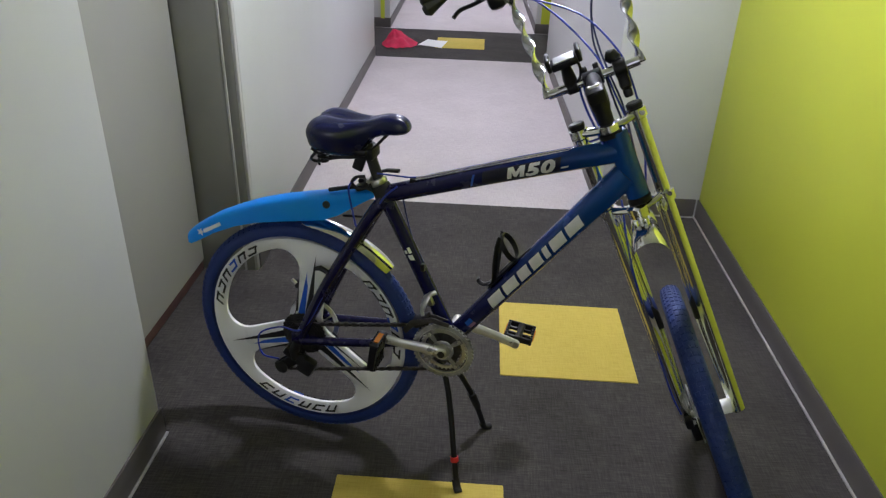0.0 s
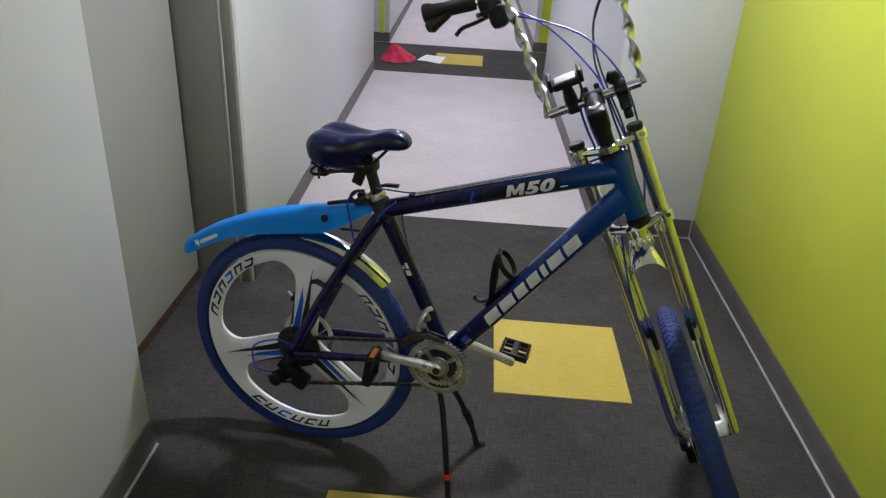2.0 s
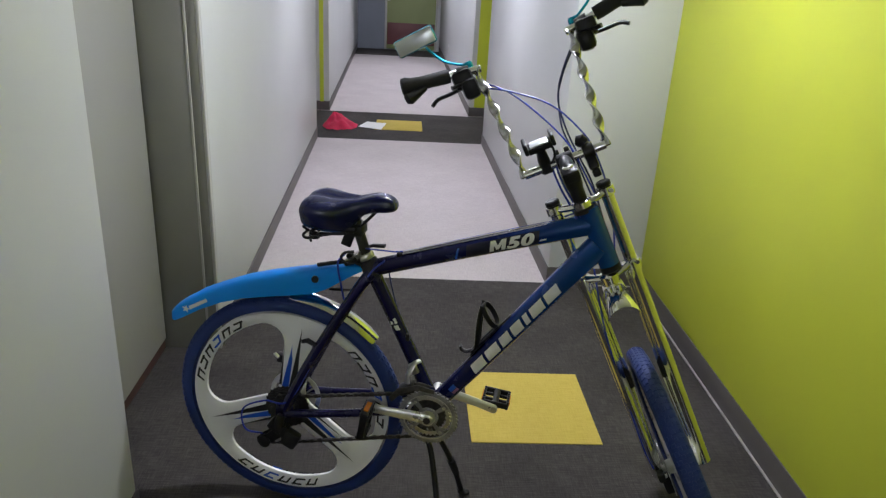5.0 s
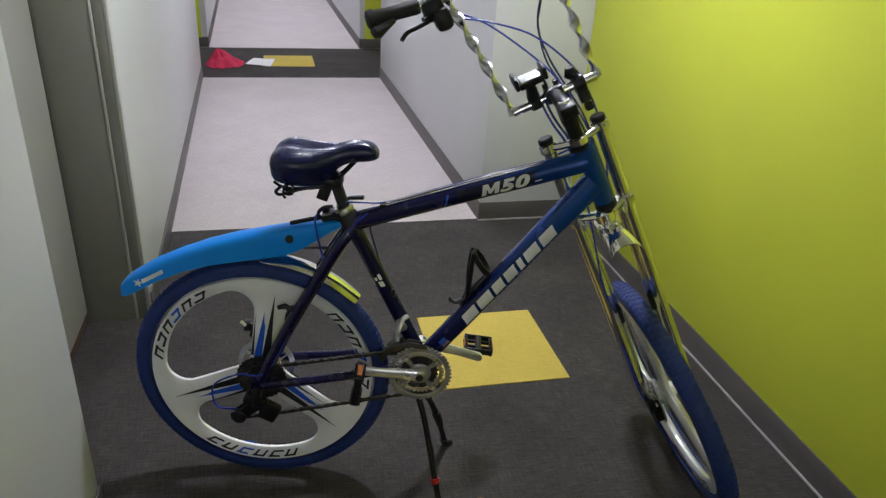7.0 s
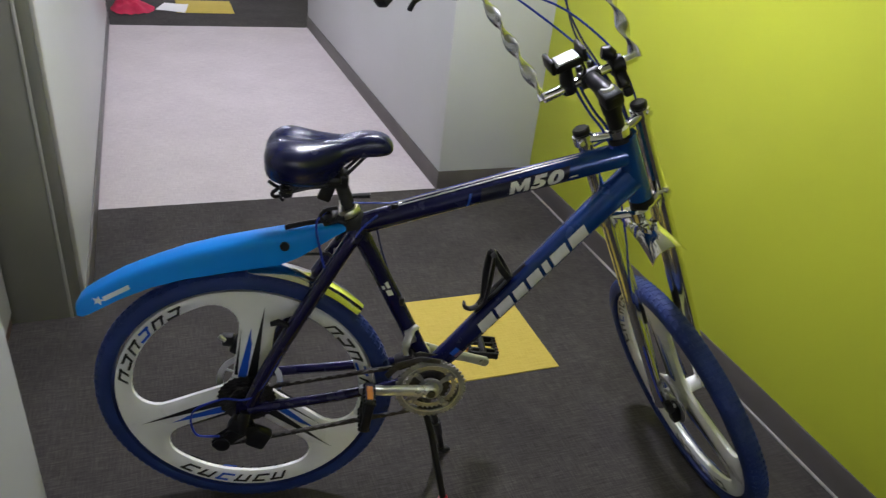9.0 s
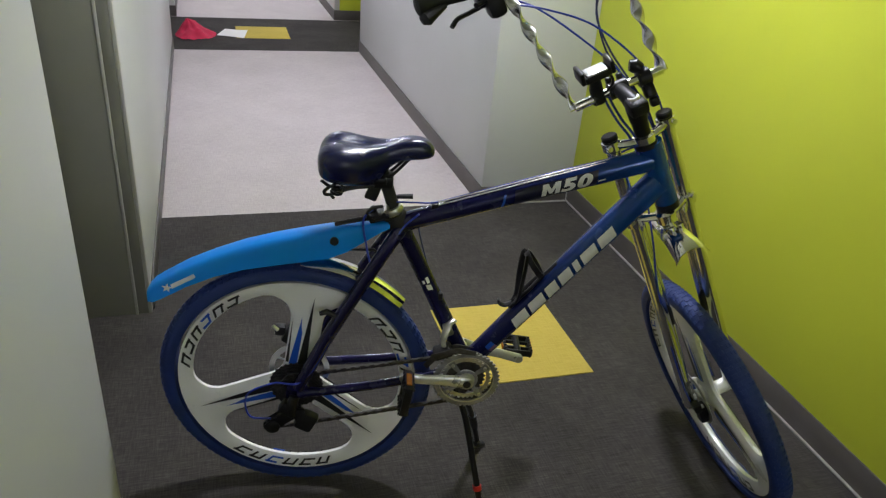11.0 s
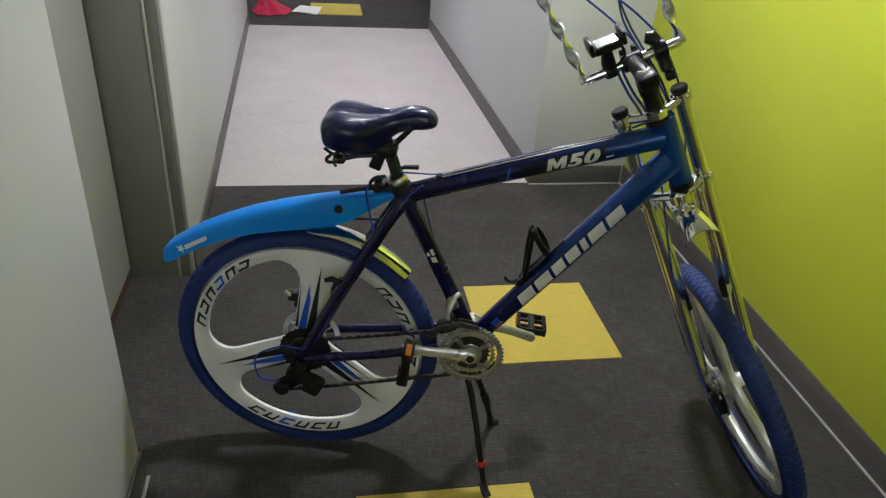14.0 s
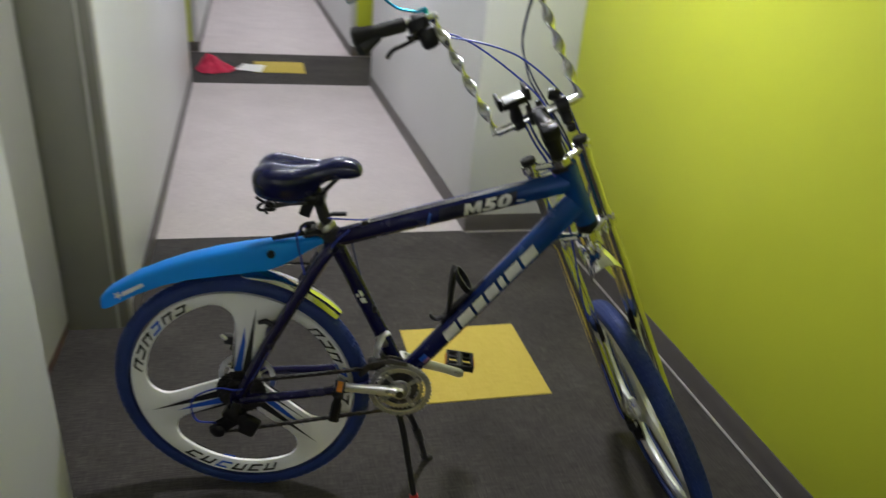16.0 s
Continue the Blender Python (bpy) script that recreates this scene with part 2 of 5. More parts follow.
# ---- the door beside the bicycle ----
door = box("door_1", -1.080, -1.036, PILLAR + 0.07, 2.943, 0.055, 2.06, M_DOOR, bevel=0.002, label="closed flush grey painted door in a recess", category="door", kind="structure")
box("door_sweep", -1.075, -1.042, PILLAR + 0.07, 2.943, 0.004, 0.055, M_SILL, door, 0.002, "dark red brown sweep under the door")
# black strip stands in for the shade inside the open door gap
box("door_gap", -1.09, -1.06, 2.943, 2.954, 0.0, 2.06, M_BLACK, door, label="black strip for the shade in the gap at the door edge")
splay = [(-1.098, 2.954), (-0.860, 2.957), (-0.860, JAMB - 0.004), (-1.098, JAMB - 0.004)]
jamb = tagged(new("door_frame", bm_mesh("door_frame", prism_bm(splay, 0.0, 2.10, 0.003), M_FRAME, True)), "dark grey painted steel door frame", "door frame", "", "structure")
box("edge_strip", -0.860, -0.851, JAMB - 0.030, JAMB - 0.002, 0.0, 2.10, M_FRAME2, jamb, 0.002, "pale edge of the steel frame")
box("casing", -0.851, left(0) - 0.014, JAMB - 0.026, JAMB - 0.002, 0.0, 2.10, M_FRAME, jamb, 0.003)
box("casing_edge", left(0) - 0.014, left(0) - 0.001, JAMB - 0.026, JAMB - 0.002, 0.0, 2.10, M_FRAME2, jamb, 0.002, "pale edge of the steel frame")
box("head_jamb", -1.098, left(0) - 0.002, PILLAR + 0.065, JAMB - 0.03, 2.06, 2.098, M_FRAME, jamb, 0.003)
# ---- lamps of the corridor ceiling ----
def ceiling_light(x, y, glow=M_LAMP, half=0.12, long=0.12):
    e = new("ceiling_light")
    e.location = (x, y, CEIL)
    tagged(e, "square white ceiling light with a glowing diffuser", "ceiling light", "corridor ceiling lights")
    b = box_bm(-half - 0.02, half + 0.02, -long - 0.02, long + 0.02, -0.03, 0.0, 0.006)
    part("housing", bm_mesh("housing", b, M_CEIL, True), e)
    d = box_bm(-half, half, -long, long, -0.045, -0.03, 0.004)
    part("diffuser", bm_mesh("diffuser", d, glow, True), e, "glowing white diffuser")
    return e


ceiling_light(0.36, 2.72, M_MAIN)
for x_, y_ in ((0.0, 5.6), (0.0, 9.2), (0.0, 12.2)):
    ceiling_light(x_, y_)
ceiling_light(0.10, -2.1, M_DIM)
# ---- the bicycle: materials ----
M_CHROME = mat("chrome", (0.80, 0.80, 0.80), 0.11, 1.0, stain=0.06, stain_scale=30)
# darker chrome copy: reflections of dim surroundings are put into its grey
M_TWIST = mat("dim_reflection_chrome", (0.58, 0.58, 0.60), 0.23, 1.0, stain=0.2, stain_scale=40)
M_ALLOY = mat("worn_silver_alloy", (0.62, 0.61, 0.58), 0.33, 1.0, stain=0.2, stain_scale=25)
M_RING = mat("dull_chainring_steel", (0.33, 0.33, 0.33), 0.38, 0.35, stain=0.45, stain_scale=30)
M_CRANK = mat("polished_crank_alloy", (0.70, 0.70, 0.69), 0.28, 0.65, stain=0.12, stain_scale=25)
M_CHAIN = mat("oily_chain_steel", (0.09, 0.085, 0.08), 0.5, 0.9, stain=0.4, stain_scale=60)
M_BLK = mat("black_plastic", (0.009, 0.009, 0.010), 0.38, stain=0.2, stain_scale=30, bump=0.1, spec=0.32)
M_RUB = mat("black_rubber", (0.014, 0.014, 0.014), 0.7, stain=0.2, bump=0.25, bump_scale=500)
M_SADDLE = mat("navy_black_vinyl", (0.005, 0.008, 0.055), 0.25, stain=0.15, stain_scale=10, spec=0.55, bump=0.1, bump_scale=420)
M_TYRE = mat("blue_tyre_rubber", (0.008, 0.028, 0.150), 0.62, stain=0.18, stain_scale=14, bump=0.2, bump_scale=300)
M_WHITE = mat("white_wheel_enamel", (0.85, 0.85, 0.85), 0.28, stain=0.05, stain_scale=8, coat=0.4)
M_FENDER = mat("sky_blue_plastic", (0.001, 0.245, 0.80), 0.42, stain=0.05, stain_scale=9, bump=0.04, spec=0.28)
M_PRINT = mat("silver_white_print", (0.78, 0.78, 0.78), 0.35, stain=0.1, stain_scale=40)
M_INK = mat("black_print", (0.012, 0.012, 0.012), 0.35)
M_BLUEINK = mat("blue_print", (0.01, 0.09, 0.55), 0.35)
M_REDINK = mat("red_print", (0.5, 0.02, 0.02), 0.4)
M_PANEL = mat("navy_black_print", (0.005, 0.006, 0.022), 0.3, spec=0.3)
M_STICK = mat("faded_purple_sticker", (0.30, 0.13, 0.22), 0.4, stain=0.3, stain_scale=60)
M_CABLE = mat("blue_cable_housing", (0.008, 0.03, 0.36), 0.42, coat=0.08)
M_BLKCABLE = mat("dark_cable_housing", (0.010, 0.018, 0.085), 0.35)
M_AMBER = mat("amber_reflector", (0.55, 0.17, 0.01), 0.2, bump=0.3, bump_scale=700)
M_CYAN = mat("cyan_anodised_metal", (0.01, 0.36, 0.55), 0.22, 0.7)
M_CLEAR = mat("hazy_mirror_face", (0.62, 0.64, 0.66), 0.26, 0.5)
# lamp glare on the glossy face is partly put into this pale colour
M_SCREEN = mat("glossy_holder_face", (0.78, 0.79, 0.81), 0.28, 0.55)
M_NICKEL = mat("brushed_disc_steel", (0.5, 0.5, 0.5), 0.35, 1.0)


def paint():
    """Frame paint that fades from near-black navy at the rear to metallic blue at the head tube."""
    m = bpy.data.materials.new("navy_to_blue_fade_paint")
    m.use_nodes = True
    nt = m.node_tree
    p = nt.nodes["Principled BSDF"]
    p.inputs["Roughness"].default_value = 0.3
    p.inputs["Metallic"].default_value = 0.25
    p.inputs["Coat Weight"].default_value = 0.35
    p.inputs["Coat Roughness"].default_value = 0.06
    p.inputs["Specular IOR Level"].default_value = 0.35
    tc = nt.nodes.new("ShaderNodeTexCoord")
    sep = nt.nodes.new("ShaderNodeSeparateXYZ")
    nt.links.new(tc.outputs["Object"], sep.inputs[0])
    r = nt.nodes.new("ShaderNodeValToRGB")
    e = r.color_ramp.elements
    e[0].position, e[0].color = 0.30, (0.008, 0.007, 0.050, 1)
    e[1].position, e[1].color = 0.88, (0.006, 0.068, 0.30, 1)
    mid = e.new(0.60)
    mid.color = (0.006, 0.011, 0.085, 1)
    nt.links.new(sep.outputs[0], r.inputs[0])
    n = nt.nodes.new("ShaderNodeTexNoise")
    n.inputs["Scale"].default_value = 22
    n.inputs["Detail"].default_value = 5
    nt.links.new(tc.outputs["Object"], n.inputs["Vector"])
    mr = nt.nodes.new("ShaderNodeMapRange")
    mr.inputs[3].default_value, mr.inputs[4].default_value = 0.16, 0.34
    nt.links.new(n.outputs["Fac"], mr.inputs[0])
    nt.links.new(mr.outputs[0], p.inputs["Roughness"])
    nt.links.new(r.outputs[0], p.inputs["Base Color"])
    return m


M_PAINT = paint()


# ---- shape helpers ----
def frames_along(pts):
    pts = [Vector(p) for p in pts]
    tang = []
    for i in range(len(pts)):
        a, b = pts[max(i - 1, 0)], pts[min(i + 1, len(pts) - 1)]
        tang.append((b - a).normalized())
    up = Vector((0, 0, 1)) if abs(tang[0].z) < 0.9 else Vector((1, 0, 0))
    u = tang[0].cross(up).normalized()
    out = []
    for p, t in zip(pts, tang):
        u = (u - t * u.dot(t)).normalized()
        out.append((p, u, t.cross(u), t))
    return out


def sweep(name, pts, radius, material, segs=12, section=None, twist=0.0, squash=(1, 1), rounded=False):
    """A tube or bar along pts. radius: one, or one a point; section: an outline (u, v) instead of a circle."""
    fr = frames_along(pts)
    n = len(fr)
    rad = list(radius) if isinstance(radius, (list, tuple)) else [radius] * n
    out = section or [(math.cos(2 * math.pi * k / segs) * squash[0], math.sin(2 * math.pi * k / segs) * squash[1]) for k in range(segs)]
    k = len(out)
    v, f = [], []
    for i, (p, a, b, t) in enumerate(fr):
        w = twist * i / max(1, n - 1)
        c, s = math.cos(w), math.sin(w)
        for x, y in out:
            v.append(p + rad[i] * ((x * c - y * s) * a + (x * s + y * c) * b))
    for i in range(n - 1):
        for j in range(k):
            f.append((i * k + j, i * k + (j + 1) % k, (i + 1) * k + (j + 1) % k, (i + 1) * k + j))
    f.append(tuple(range(k))[::-1])
    f.append(tuple(range((n - 1) * k, n * k)))
    return mesh_of(name, v, f, material, True)


def smooth_path(ctrl, steps=8):
    """A Catmull-Rom curve through the control points."""
    c = [Vector(p) for p in ctrl]
    c = [c[0] * 2 - c[1]] + c + [c[-1] * 2 - c[-2]]
    out = []
    for i in range(1, len(c) - 2):
        for s in range(steps):
            t = s / steps
            a, b, d, e = c[i - 1], c[i], c[i + 1], c[i + 2]
            out.append(0.5 * ((2 * b) + (d - a) * t + (2 * a - 5 * b + 4 * d - e) * t * t + (3 * b - a - 3 * d + e) * t ** 3))
    out.append(c[-2])
    return out


def line(a, b, n=2):
    a, b = Vector(a), Vector(b)
    return [a.lerp(b, i / (n - 1)) for i in range(n)]


def lathe(name, profile, material, axis="y", segs=40, center=(0, 0, 0), closed=False):
    """Turn (radius, along) pairs round an axis through center."""
    v, f = [], []
    m = len(profile)
    for k in range(segs):
        a = 2 * math.pi * k / segs
        for r, h in profile:
            c, s = r * math.cos(a), r * math.sin(a)
            p = {"y": (c, h, s), "z": (c, s, h), "x": (h, c, s)}[axis]
            v.append((p[0] + center[0], p[1] + center[1], p[2] + center[2]))
    for k in range(segs):
        k2 = (k + 1) % segs
        for i in range(m - 1):
            f.append((k * m + i, k2 * m + i, k2 * m + i + 1, k * m + i + 1))
    if profile[0][0] > 1e-6 and not closed:
        f.append(tuple(k * m for k in range(segs)))
    if profile[-1][0] > 1e-6 and not closed:
        f.append(tuple(k * m + m - 1 for k in range(segs))[::-1])
    return mesh_of(name, v, f, material, True)


def ring(name, r0, r1, y0, y1, material, segs=48, teeth=0, tooth=0.004, center=(0, 0, 0)):
    """A flat annulus with thickness along y, its rim toothed where asked."""
    n = teeth * 4 if teeth else segs
    v, f = [], []
    for k in range(n):
        a = 2 * math.pi * k / n
        ro = r1 + (tooth if teeth and k % 4 in (1, 2) else 0)
        for r, y in ((r0, y0), (ro, y0), (ro, y1), (r0, y1)):
            v.append((center[0] + r * math.cos(a), center[1] + y, center[2] + r * math.sin(a)))
    for k in range(n):
        b, c = 4 * k, 4 * ((k + 1) % n)
        for i in range(4):
            j = (i + 1) % 4
            f.append((b + i, b + j, c + j, c + i))
    return mesh_of(name, v, f, material)


def plate(name, outline, y0, y1, material, bevel=0.0):
    """An outline in x, z, thick along y."""
    bm = bmesh.new()
    vs = [bm.verts.new((x, y0, z)) for x, z in outline]
    face = bm.faces.new(vs)
    ext = bmesh.ops.extrude_face_region(bm, geom=[face])
    for g in ext["geom"]:
        if isinstance(g, bmesh.types.BMVert):
            g.co.y = y1
    if bevel:
        bmesh.ops.recalc_face_normals(bm, faces=bm.faces)
        bmesh.ops.bevel(bm, geom=bm.edges[:], offset=bevel, segments=2, affect="EDGES", profile=0.5)
    return bm_mesh(name, bm, material, bevel > 0)


def block(name, center, size, material, bevel=0.003, turn=None):
    bm = box_bm(-size[0] / 2, size[0] / 2, -size[1] / 2, size[1] / 2, -size[2] / 2, size[2] / 2, bevel)
    m = Matrix.Translation(center) @ (turn or Matrix.Identity(4))
    bmesh.ops.transform(bm, matrix=m, verts=bm.verts)
    return bm_mesh(name, bm, material, True)


def joined(name, meshes, material=None):
    """Several pieces of one rigid part as one mesh."""
    v, f, mi, mats = [], [], [], []
    for me in meshes:
        o = len(v)
        v += [tuple(x.co) for x in me.vertices]
        if me.materials[0] not in mats:
            mats.append(me.materials[0])
        k = mats.index(me.materials[0])
        for p in me.polygons:
            f.append([o + i for i in p.vertices])
            mi.append(k)
    out = bpy.data.meshes.new(name)
    out.from_pydata(v, [], f)
    for m in mats:
        out.materials.append(m)
    out.polygons.foreach_set("material_index", mi)
    out.polygons.foreach_set("use_smooth", [True] * len(f))
    out.update()
    out.set_sharp_from_angle(angle=radians(38))
    return out


# ---- the bicycle: placing ----
bike = new("bicycle")
bike.location = (-0.352, 2.013, 0)
bike.rotation_euler = (0, 0, radians(-12.8))
tagged(bike, "dark blue bicycle with white three-spoke wheels on a stand", "bicycle")

HUB = Vector((0.005, 0, 0.383))
BB = Vector((0.457, 0, 0.439))
SEAT_TOP = Vector((0.238, 0, 0.885))
HEAD_TOP = Vector((0.831, 0, 1.085))
HEAD_LOW = Vector((0.904, 0, 0.941))
BIG = 1.035
WR = 0.3505 * BIG
RAKE, STEER = radians(26.4), radians(96.8)

axis_up = Vector((-math.sin(RAKE), 0, math.cos(RAKE)))
axis_fwd = Vector((math.cos(RAKE), 0, math.sin(RAKE)))
ahead = math.cos(STEER) * axis_fwd + math.sin(STEER) * Vector((0, 1, 0))
aside = axis_up.cross(ahead)
FORK = Matrix.Translation((0.8240, -0.003, 1.1155)) @ Matrix((ahead, aside, axis_up)).transposed().to_4x4()


# the frame leans back a little on its stand
SETTLE = Matrix(((1.003, 0, 0, 0.0140), (0, 1.017, 0, 0), (0.008, 0, 1.0161, -0.0160), (0, 0, 0, 1)))
STAND = Matrix.Diagonal((1.01, 1.0, 0.957, 1.0))
turned = []


def bpart(name, me, label="", parent=None):
    return part(name, me, parent or bike, label)


def fpart(name, me, label="", parent=None):
    """A part that turns with the fork."""
    ob = part(name, me, parent or bike, label)
    if not parent:
        ob.matrix_basis = FORK
        turned.append(ob)
    return ob


# ---- wheels ----
SPOKE0 = 82.0


RIM_R = 0.303


def ray_angles(mid, n=72):
    """Even angles about mid, and those of the corners of the third of the disc."""
    c = [math.atan2(s * RIM_R * math.sin(radians(60)) - mid.y, RIM_R * math.cos(radians(60)) - mid.x) % (2 * math.pi) for s in (1, -1)]
    return sorted([2 * math.pi * k / n for k in range(n)] + c)


def hole_outline(n=72):
    """The opening between two spokes, centred on angle 0: points (x, z) and its middle."""
    half = radians(60)
    r_out, fil, wid = 0.269, 0.055, 0.040
    mid = Vector((0.165, 0))
    pts = []
    for a in ray_angles(mid, n):
        d = Vector((math.cos(a), math.sin(a)))
        lo, hi = 0.0, 0.25
        for _ in range(26):
            m_ = (lo + hi) / 2
            p = mid + d * m_
            if inside_wedge(p, r_out, fil, wid, half):
                lo = m_
            else:
                hi = m_
        pts.append(mid + d * lo)
    return mid, pts


def inside_wedge(p, r_out, fil, wid, half):
    """Whether p lies in the wedge between two spokes, its corners rounded by fil."""
    def raw(q, g):
        if q.length > r_out - g:
            return False
        for s in (1, -1):
            nrm = Vector((-math.sin(half * s), math.cos(half * s))) * s
            if -(q.dot(nrm)) < wid + g:
                return False
        return q.x > 0
    if raw(p, fil):
        return True
    if not raw(p, 0):
        return False
    g = fil
    # distance to the shrunken wedge
    best = 9.0
    rr = r_out - g
    a_max = half - math.asin(min(0.99, (wid + g) / rr))
    a = max(-a_max, min(a_max, math.atan2(p.y, p.x)))
    best = min(best, (p - Vector((rr * math.cos(a), rr * math.sin(a)))).length)
    tip = (wid + g) / math.sin(half)
    for s in (1, -1):
        e1 = Vector((rr * math.cos(a_max), s * rr * math.sin(a_max)))
        e0 = Vector((tip, 0))
        d = e1 - e0
        t = max(0, min(1, (p - e0).dot(d) / d.dot(d)))
        best = min(best, (p - (e0 + d * t)).length)
    return best <= g


def wedge_edge(mid, a, r):
    """Where the ray from mid leaves the third of the disc that holds one opening."""
    d = Vector((math.cos(a), math.sin(a)))
    b = mid.dot(d)
    best = -b + math.sqrt(b * b - mid.dot(mid) + r * r)
    for s in (1, -1):
        nrm = Vector((-math.sin(radians(60) * s), math.cos(radians(60) * s))) * s
        den = d.dot(nrm)
        if den > 1e-6:
            best = min(best, -mid.dot(nrm) / den)
    return mid + d * best


def rim_mesh():
    mid, hole = hole_outline()
    angles = ray_angles(mid)
    n = len(hole)
    v, f = [], []
    for third in range(3):
        rot = Matrix.Rotation(radians(SPOKE0 + 60 + 120 * third), 2)
        o = len(v)
        for side in (-1, 1):
            for k in range(n):
                h = hole[k]
                e = wedge_edge(mid, angles[k], RIM_R)
                i1 = h + (e - h).normalized() * min(0.016, (e - h).length * 0.45)
                i2 = h.lerp(e, 0.75)
                for q, y in ((h, 0.0045), (i1, 0.0132), (i2, 0.0160), (e, 0.0165)):
                    p = rot @ q
                    v.append((p.x, side * y, p.y))
        L = n * 4
        for k in range(n):
            k2 = (k + 1) % n
            for i in range(3):
                f.append((o + 4 * k + i, o + 4 * k2 + i, o + 4 * k2 + i + 1, o + 4 * k + i + 1))
                f.append((o + L + 4 * k + i, o + L + 4 * k + i + 1, o + L + 4 * k2 + i + 1, o + L + 4 * k2 + i))
            f.append((o + 4 * k, o + L + 4 * k, o + L + 4 * k2, o + 4 * k2))
    bm = bmesh.new()
    bv = [bm.verts.new(p) for p in v]
    for q in f:
        try:
            bm.faces.new([bv[i] for i in q])
        except ValueError:
            pass
    bmesh.ops.remove_doubles(bm, verts=bm.verts, dist=0.0004)
    return bm_mesh("rim", bm, M_WHITE, True)


def decal_quad(v, f, pts, side, y=0.0174):
    o = len(v)
    for x, z in pts:
        slope = max(0.0, 0.298 - math.hypot(x, z)) * 0.13 if math.hypot(x, z) > 0.27 else 0.0
        v.append((x, side * (y - slope), z))
    f.append(tuple(range(o, o + len(pts)))[::-side])


def polar(r, a):
    return r * math.cos(radians(a)), r * math.sin(radians(a))


def shard(name, base, side, r0, o0, w0, r1, o1, material):
    v, f = [], []
    c, s = math.cos(radians(base)), math.sin(radians(base))
    decal_quad(v, f, [(r * c - o * s, r * s + o * c) for r, o in ((r0, o0 - w0), (r1, o1), (r0, o0 + w0))], side)
    return mesh_of(name, v, f, material)


def rim_bar(name, mid_a, i, side, material):
    """A slanted angular bar on the rim in place of one letter."""
    v, f = [], []
    a0 = mid_a + (26 - i * 9.2) - 3.4
    a1, sl, lo, hi = a0 + 6.4, -3.2, 0.2735, 0.2965
    strips = [((lo, a0), (hi, a0 + sl), (hi, a0 + sl + 1.5), (lo, a0 + 1.5)), ((hi - 0.006, a0 + sl), (hi, a0 + sl), (hi, a1 + sl), (hi - 0.006, a1 + sl))]
    strips.append(((lo, a0), (lo + 0.006, a0), (lo + 0.006, a1), (lo, a1)) if i % 2 else ((lo, a1 - 1.5), (hi, a1 + sl - 1.5), (hi, a1 + sl), (lo, a1)))
    for k, st in enumerate(strips):
        decal_quad(v, f, [polar(r, a) for r, a in st], side, 0.0174 + 0.0002 * k)
    return mesh_of(name, v, f, material)


def tyre_mesh():
    prof = []
    mr, ma, mb = 0.3235, 0.0268, 0.0228
    for k in range(15):
        a = radians(-118 + 236 * k / 14)
        prof.append((mr + math.cos(a) * ma, math.sin(a) * mb))
    return lathe("tyre", prof + [prof[0]], M_TYRE, "y", 96, closed=True)


def tread_mesh():
    v, f = [], []
    for k in range(104):
        for j, (off, lw, wid) in enumerate(((0.0, 0.0065, 0.0040), (0.0092, 0.006, 0.0037), (-0.0092, 0.006, 0.0037), (0.0163, 0.006, 0.0032), (-0.0163, 0.006, 0.0032))):
            a = 2 * math.pi * (k + (0.5 if j % 2 else 0)) / 104
            phi = math.asin(off / 0.0234)
            rr = 0.3235 + math.cos(phi) * 0.0268
            m_ = Matrix.Rotation(-a, 4, "Y") @ Matrix.Translation((rr, off, 0)) @ Matrix.Rotation(phi, 4, "Z")
            o = len(v)
            for x in (-0.002, 0.0012):
                for y in (-wid, wid):
                    for z in (-lw, lw):
                        v.append(m_ @ Vector((x, y * (0.85 if x > 0 else 1), z * (0.8 if x > 0 else 1))))
            for q in ((0, 1, 3, 2), (4, 6, 7, 5), (0, 4, 5, 1), (2, 3, 7, 6), (0, 2, 6, 4), (1, 5, 7, 3)):
                f.append(tuple(o + i for i in q))
    return mesh_of("tread", v, f, M_TYRE)


RIM, TYRE, TREAD = rim_mesh(), tyre_mesh(), tread_mesh()
PRINTS = []
for side in (-1, 1):
    for third in range(3):
        base = SPOKE0 + 120 * third
        PRINTS.append(("shard_print", shard("shard_print", base, side, 0.055, -0.005, 0.012, 0.268, -0.011, M_INK), "black shard print"))
        PRINTS.append(("shard_print", shard("shard_print", base, side, 0.055, 0.018, 0.0105, 0.278, 0.004, M_BLUEINK), "blue shard print"))
        PRINTS.append(("shard_print", shard("shard_print", base, side, 0.062, 0.033, 0.004, 0.20, 0.034, M_INK), "black shard print"))
        for i in range(6):
            PRINTS.append(("letter_bar", rim_bar("letter_bar", base + 60 + (2 if third == 0 else -2), i, side, M_BLUEINK if i == 3 else M_INK), "blue bar in place of a letter" if i == 3 else "black bar in place of a letter"))
HUBM = lathe("hub", [(0.012, -0.062), (0.012, -0.05), (0.03, -0.045), (0.026, -0.03), (0.034, -0.016), (0.034, 0.016), (0.026, 0.03), (0.03, 0.045), (0.012, 0.05), (0.012, 0.062)], M_WHITE)


HUBF = lathe("hub", [(0.0, -0.060), (0.012, -0.060), (0.0165, -0.056), (0.0172, -0.030), (0.022, -0.020), (0.030, -0.015), (0.030, 0.015), (0.022, 0.020), (0.020, 0.036), (0.010, 0.042), (0.010, 0.058)], M_WHITE)


def wheel(name, m, label, hub=HUBM):
    w = bpart(name, RIM, label)
    w.matrix_basis = m @ Matrix.Scale(BIG, 4)
    for nm, me, lb in (("tyre", TYRE, "blue rubber tyre"), ("tread", TREAD, "blue knobbly tread blocks"), ("hub", hub, ""), *PRINTS):
        part(nm, me, w, lb)
    return w


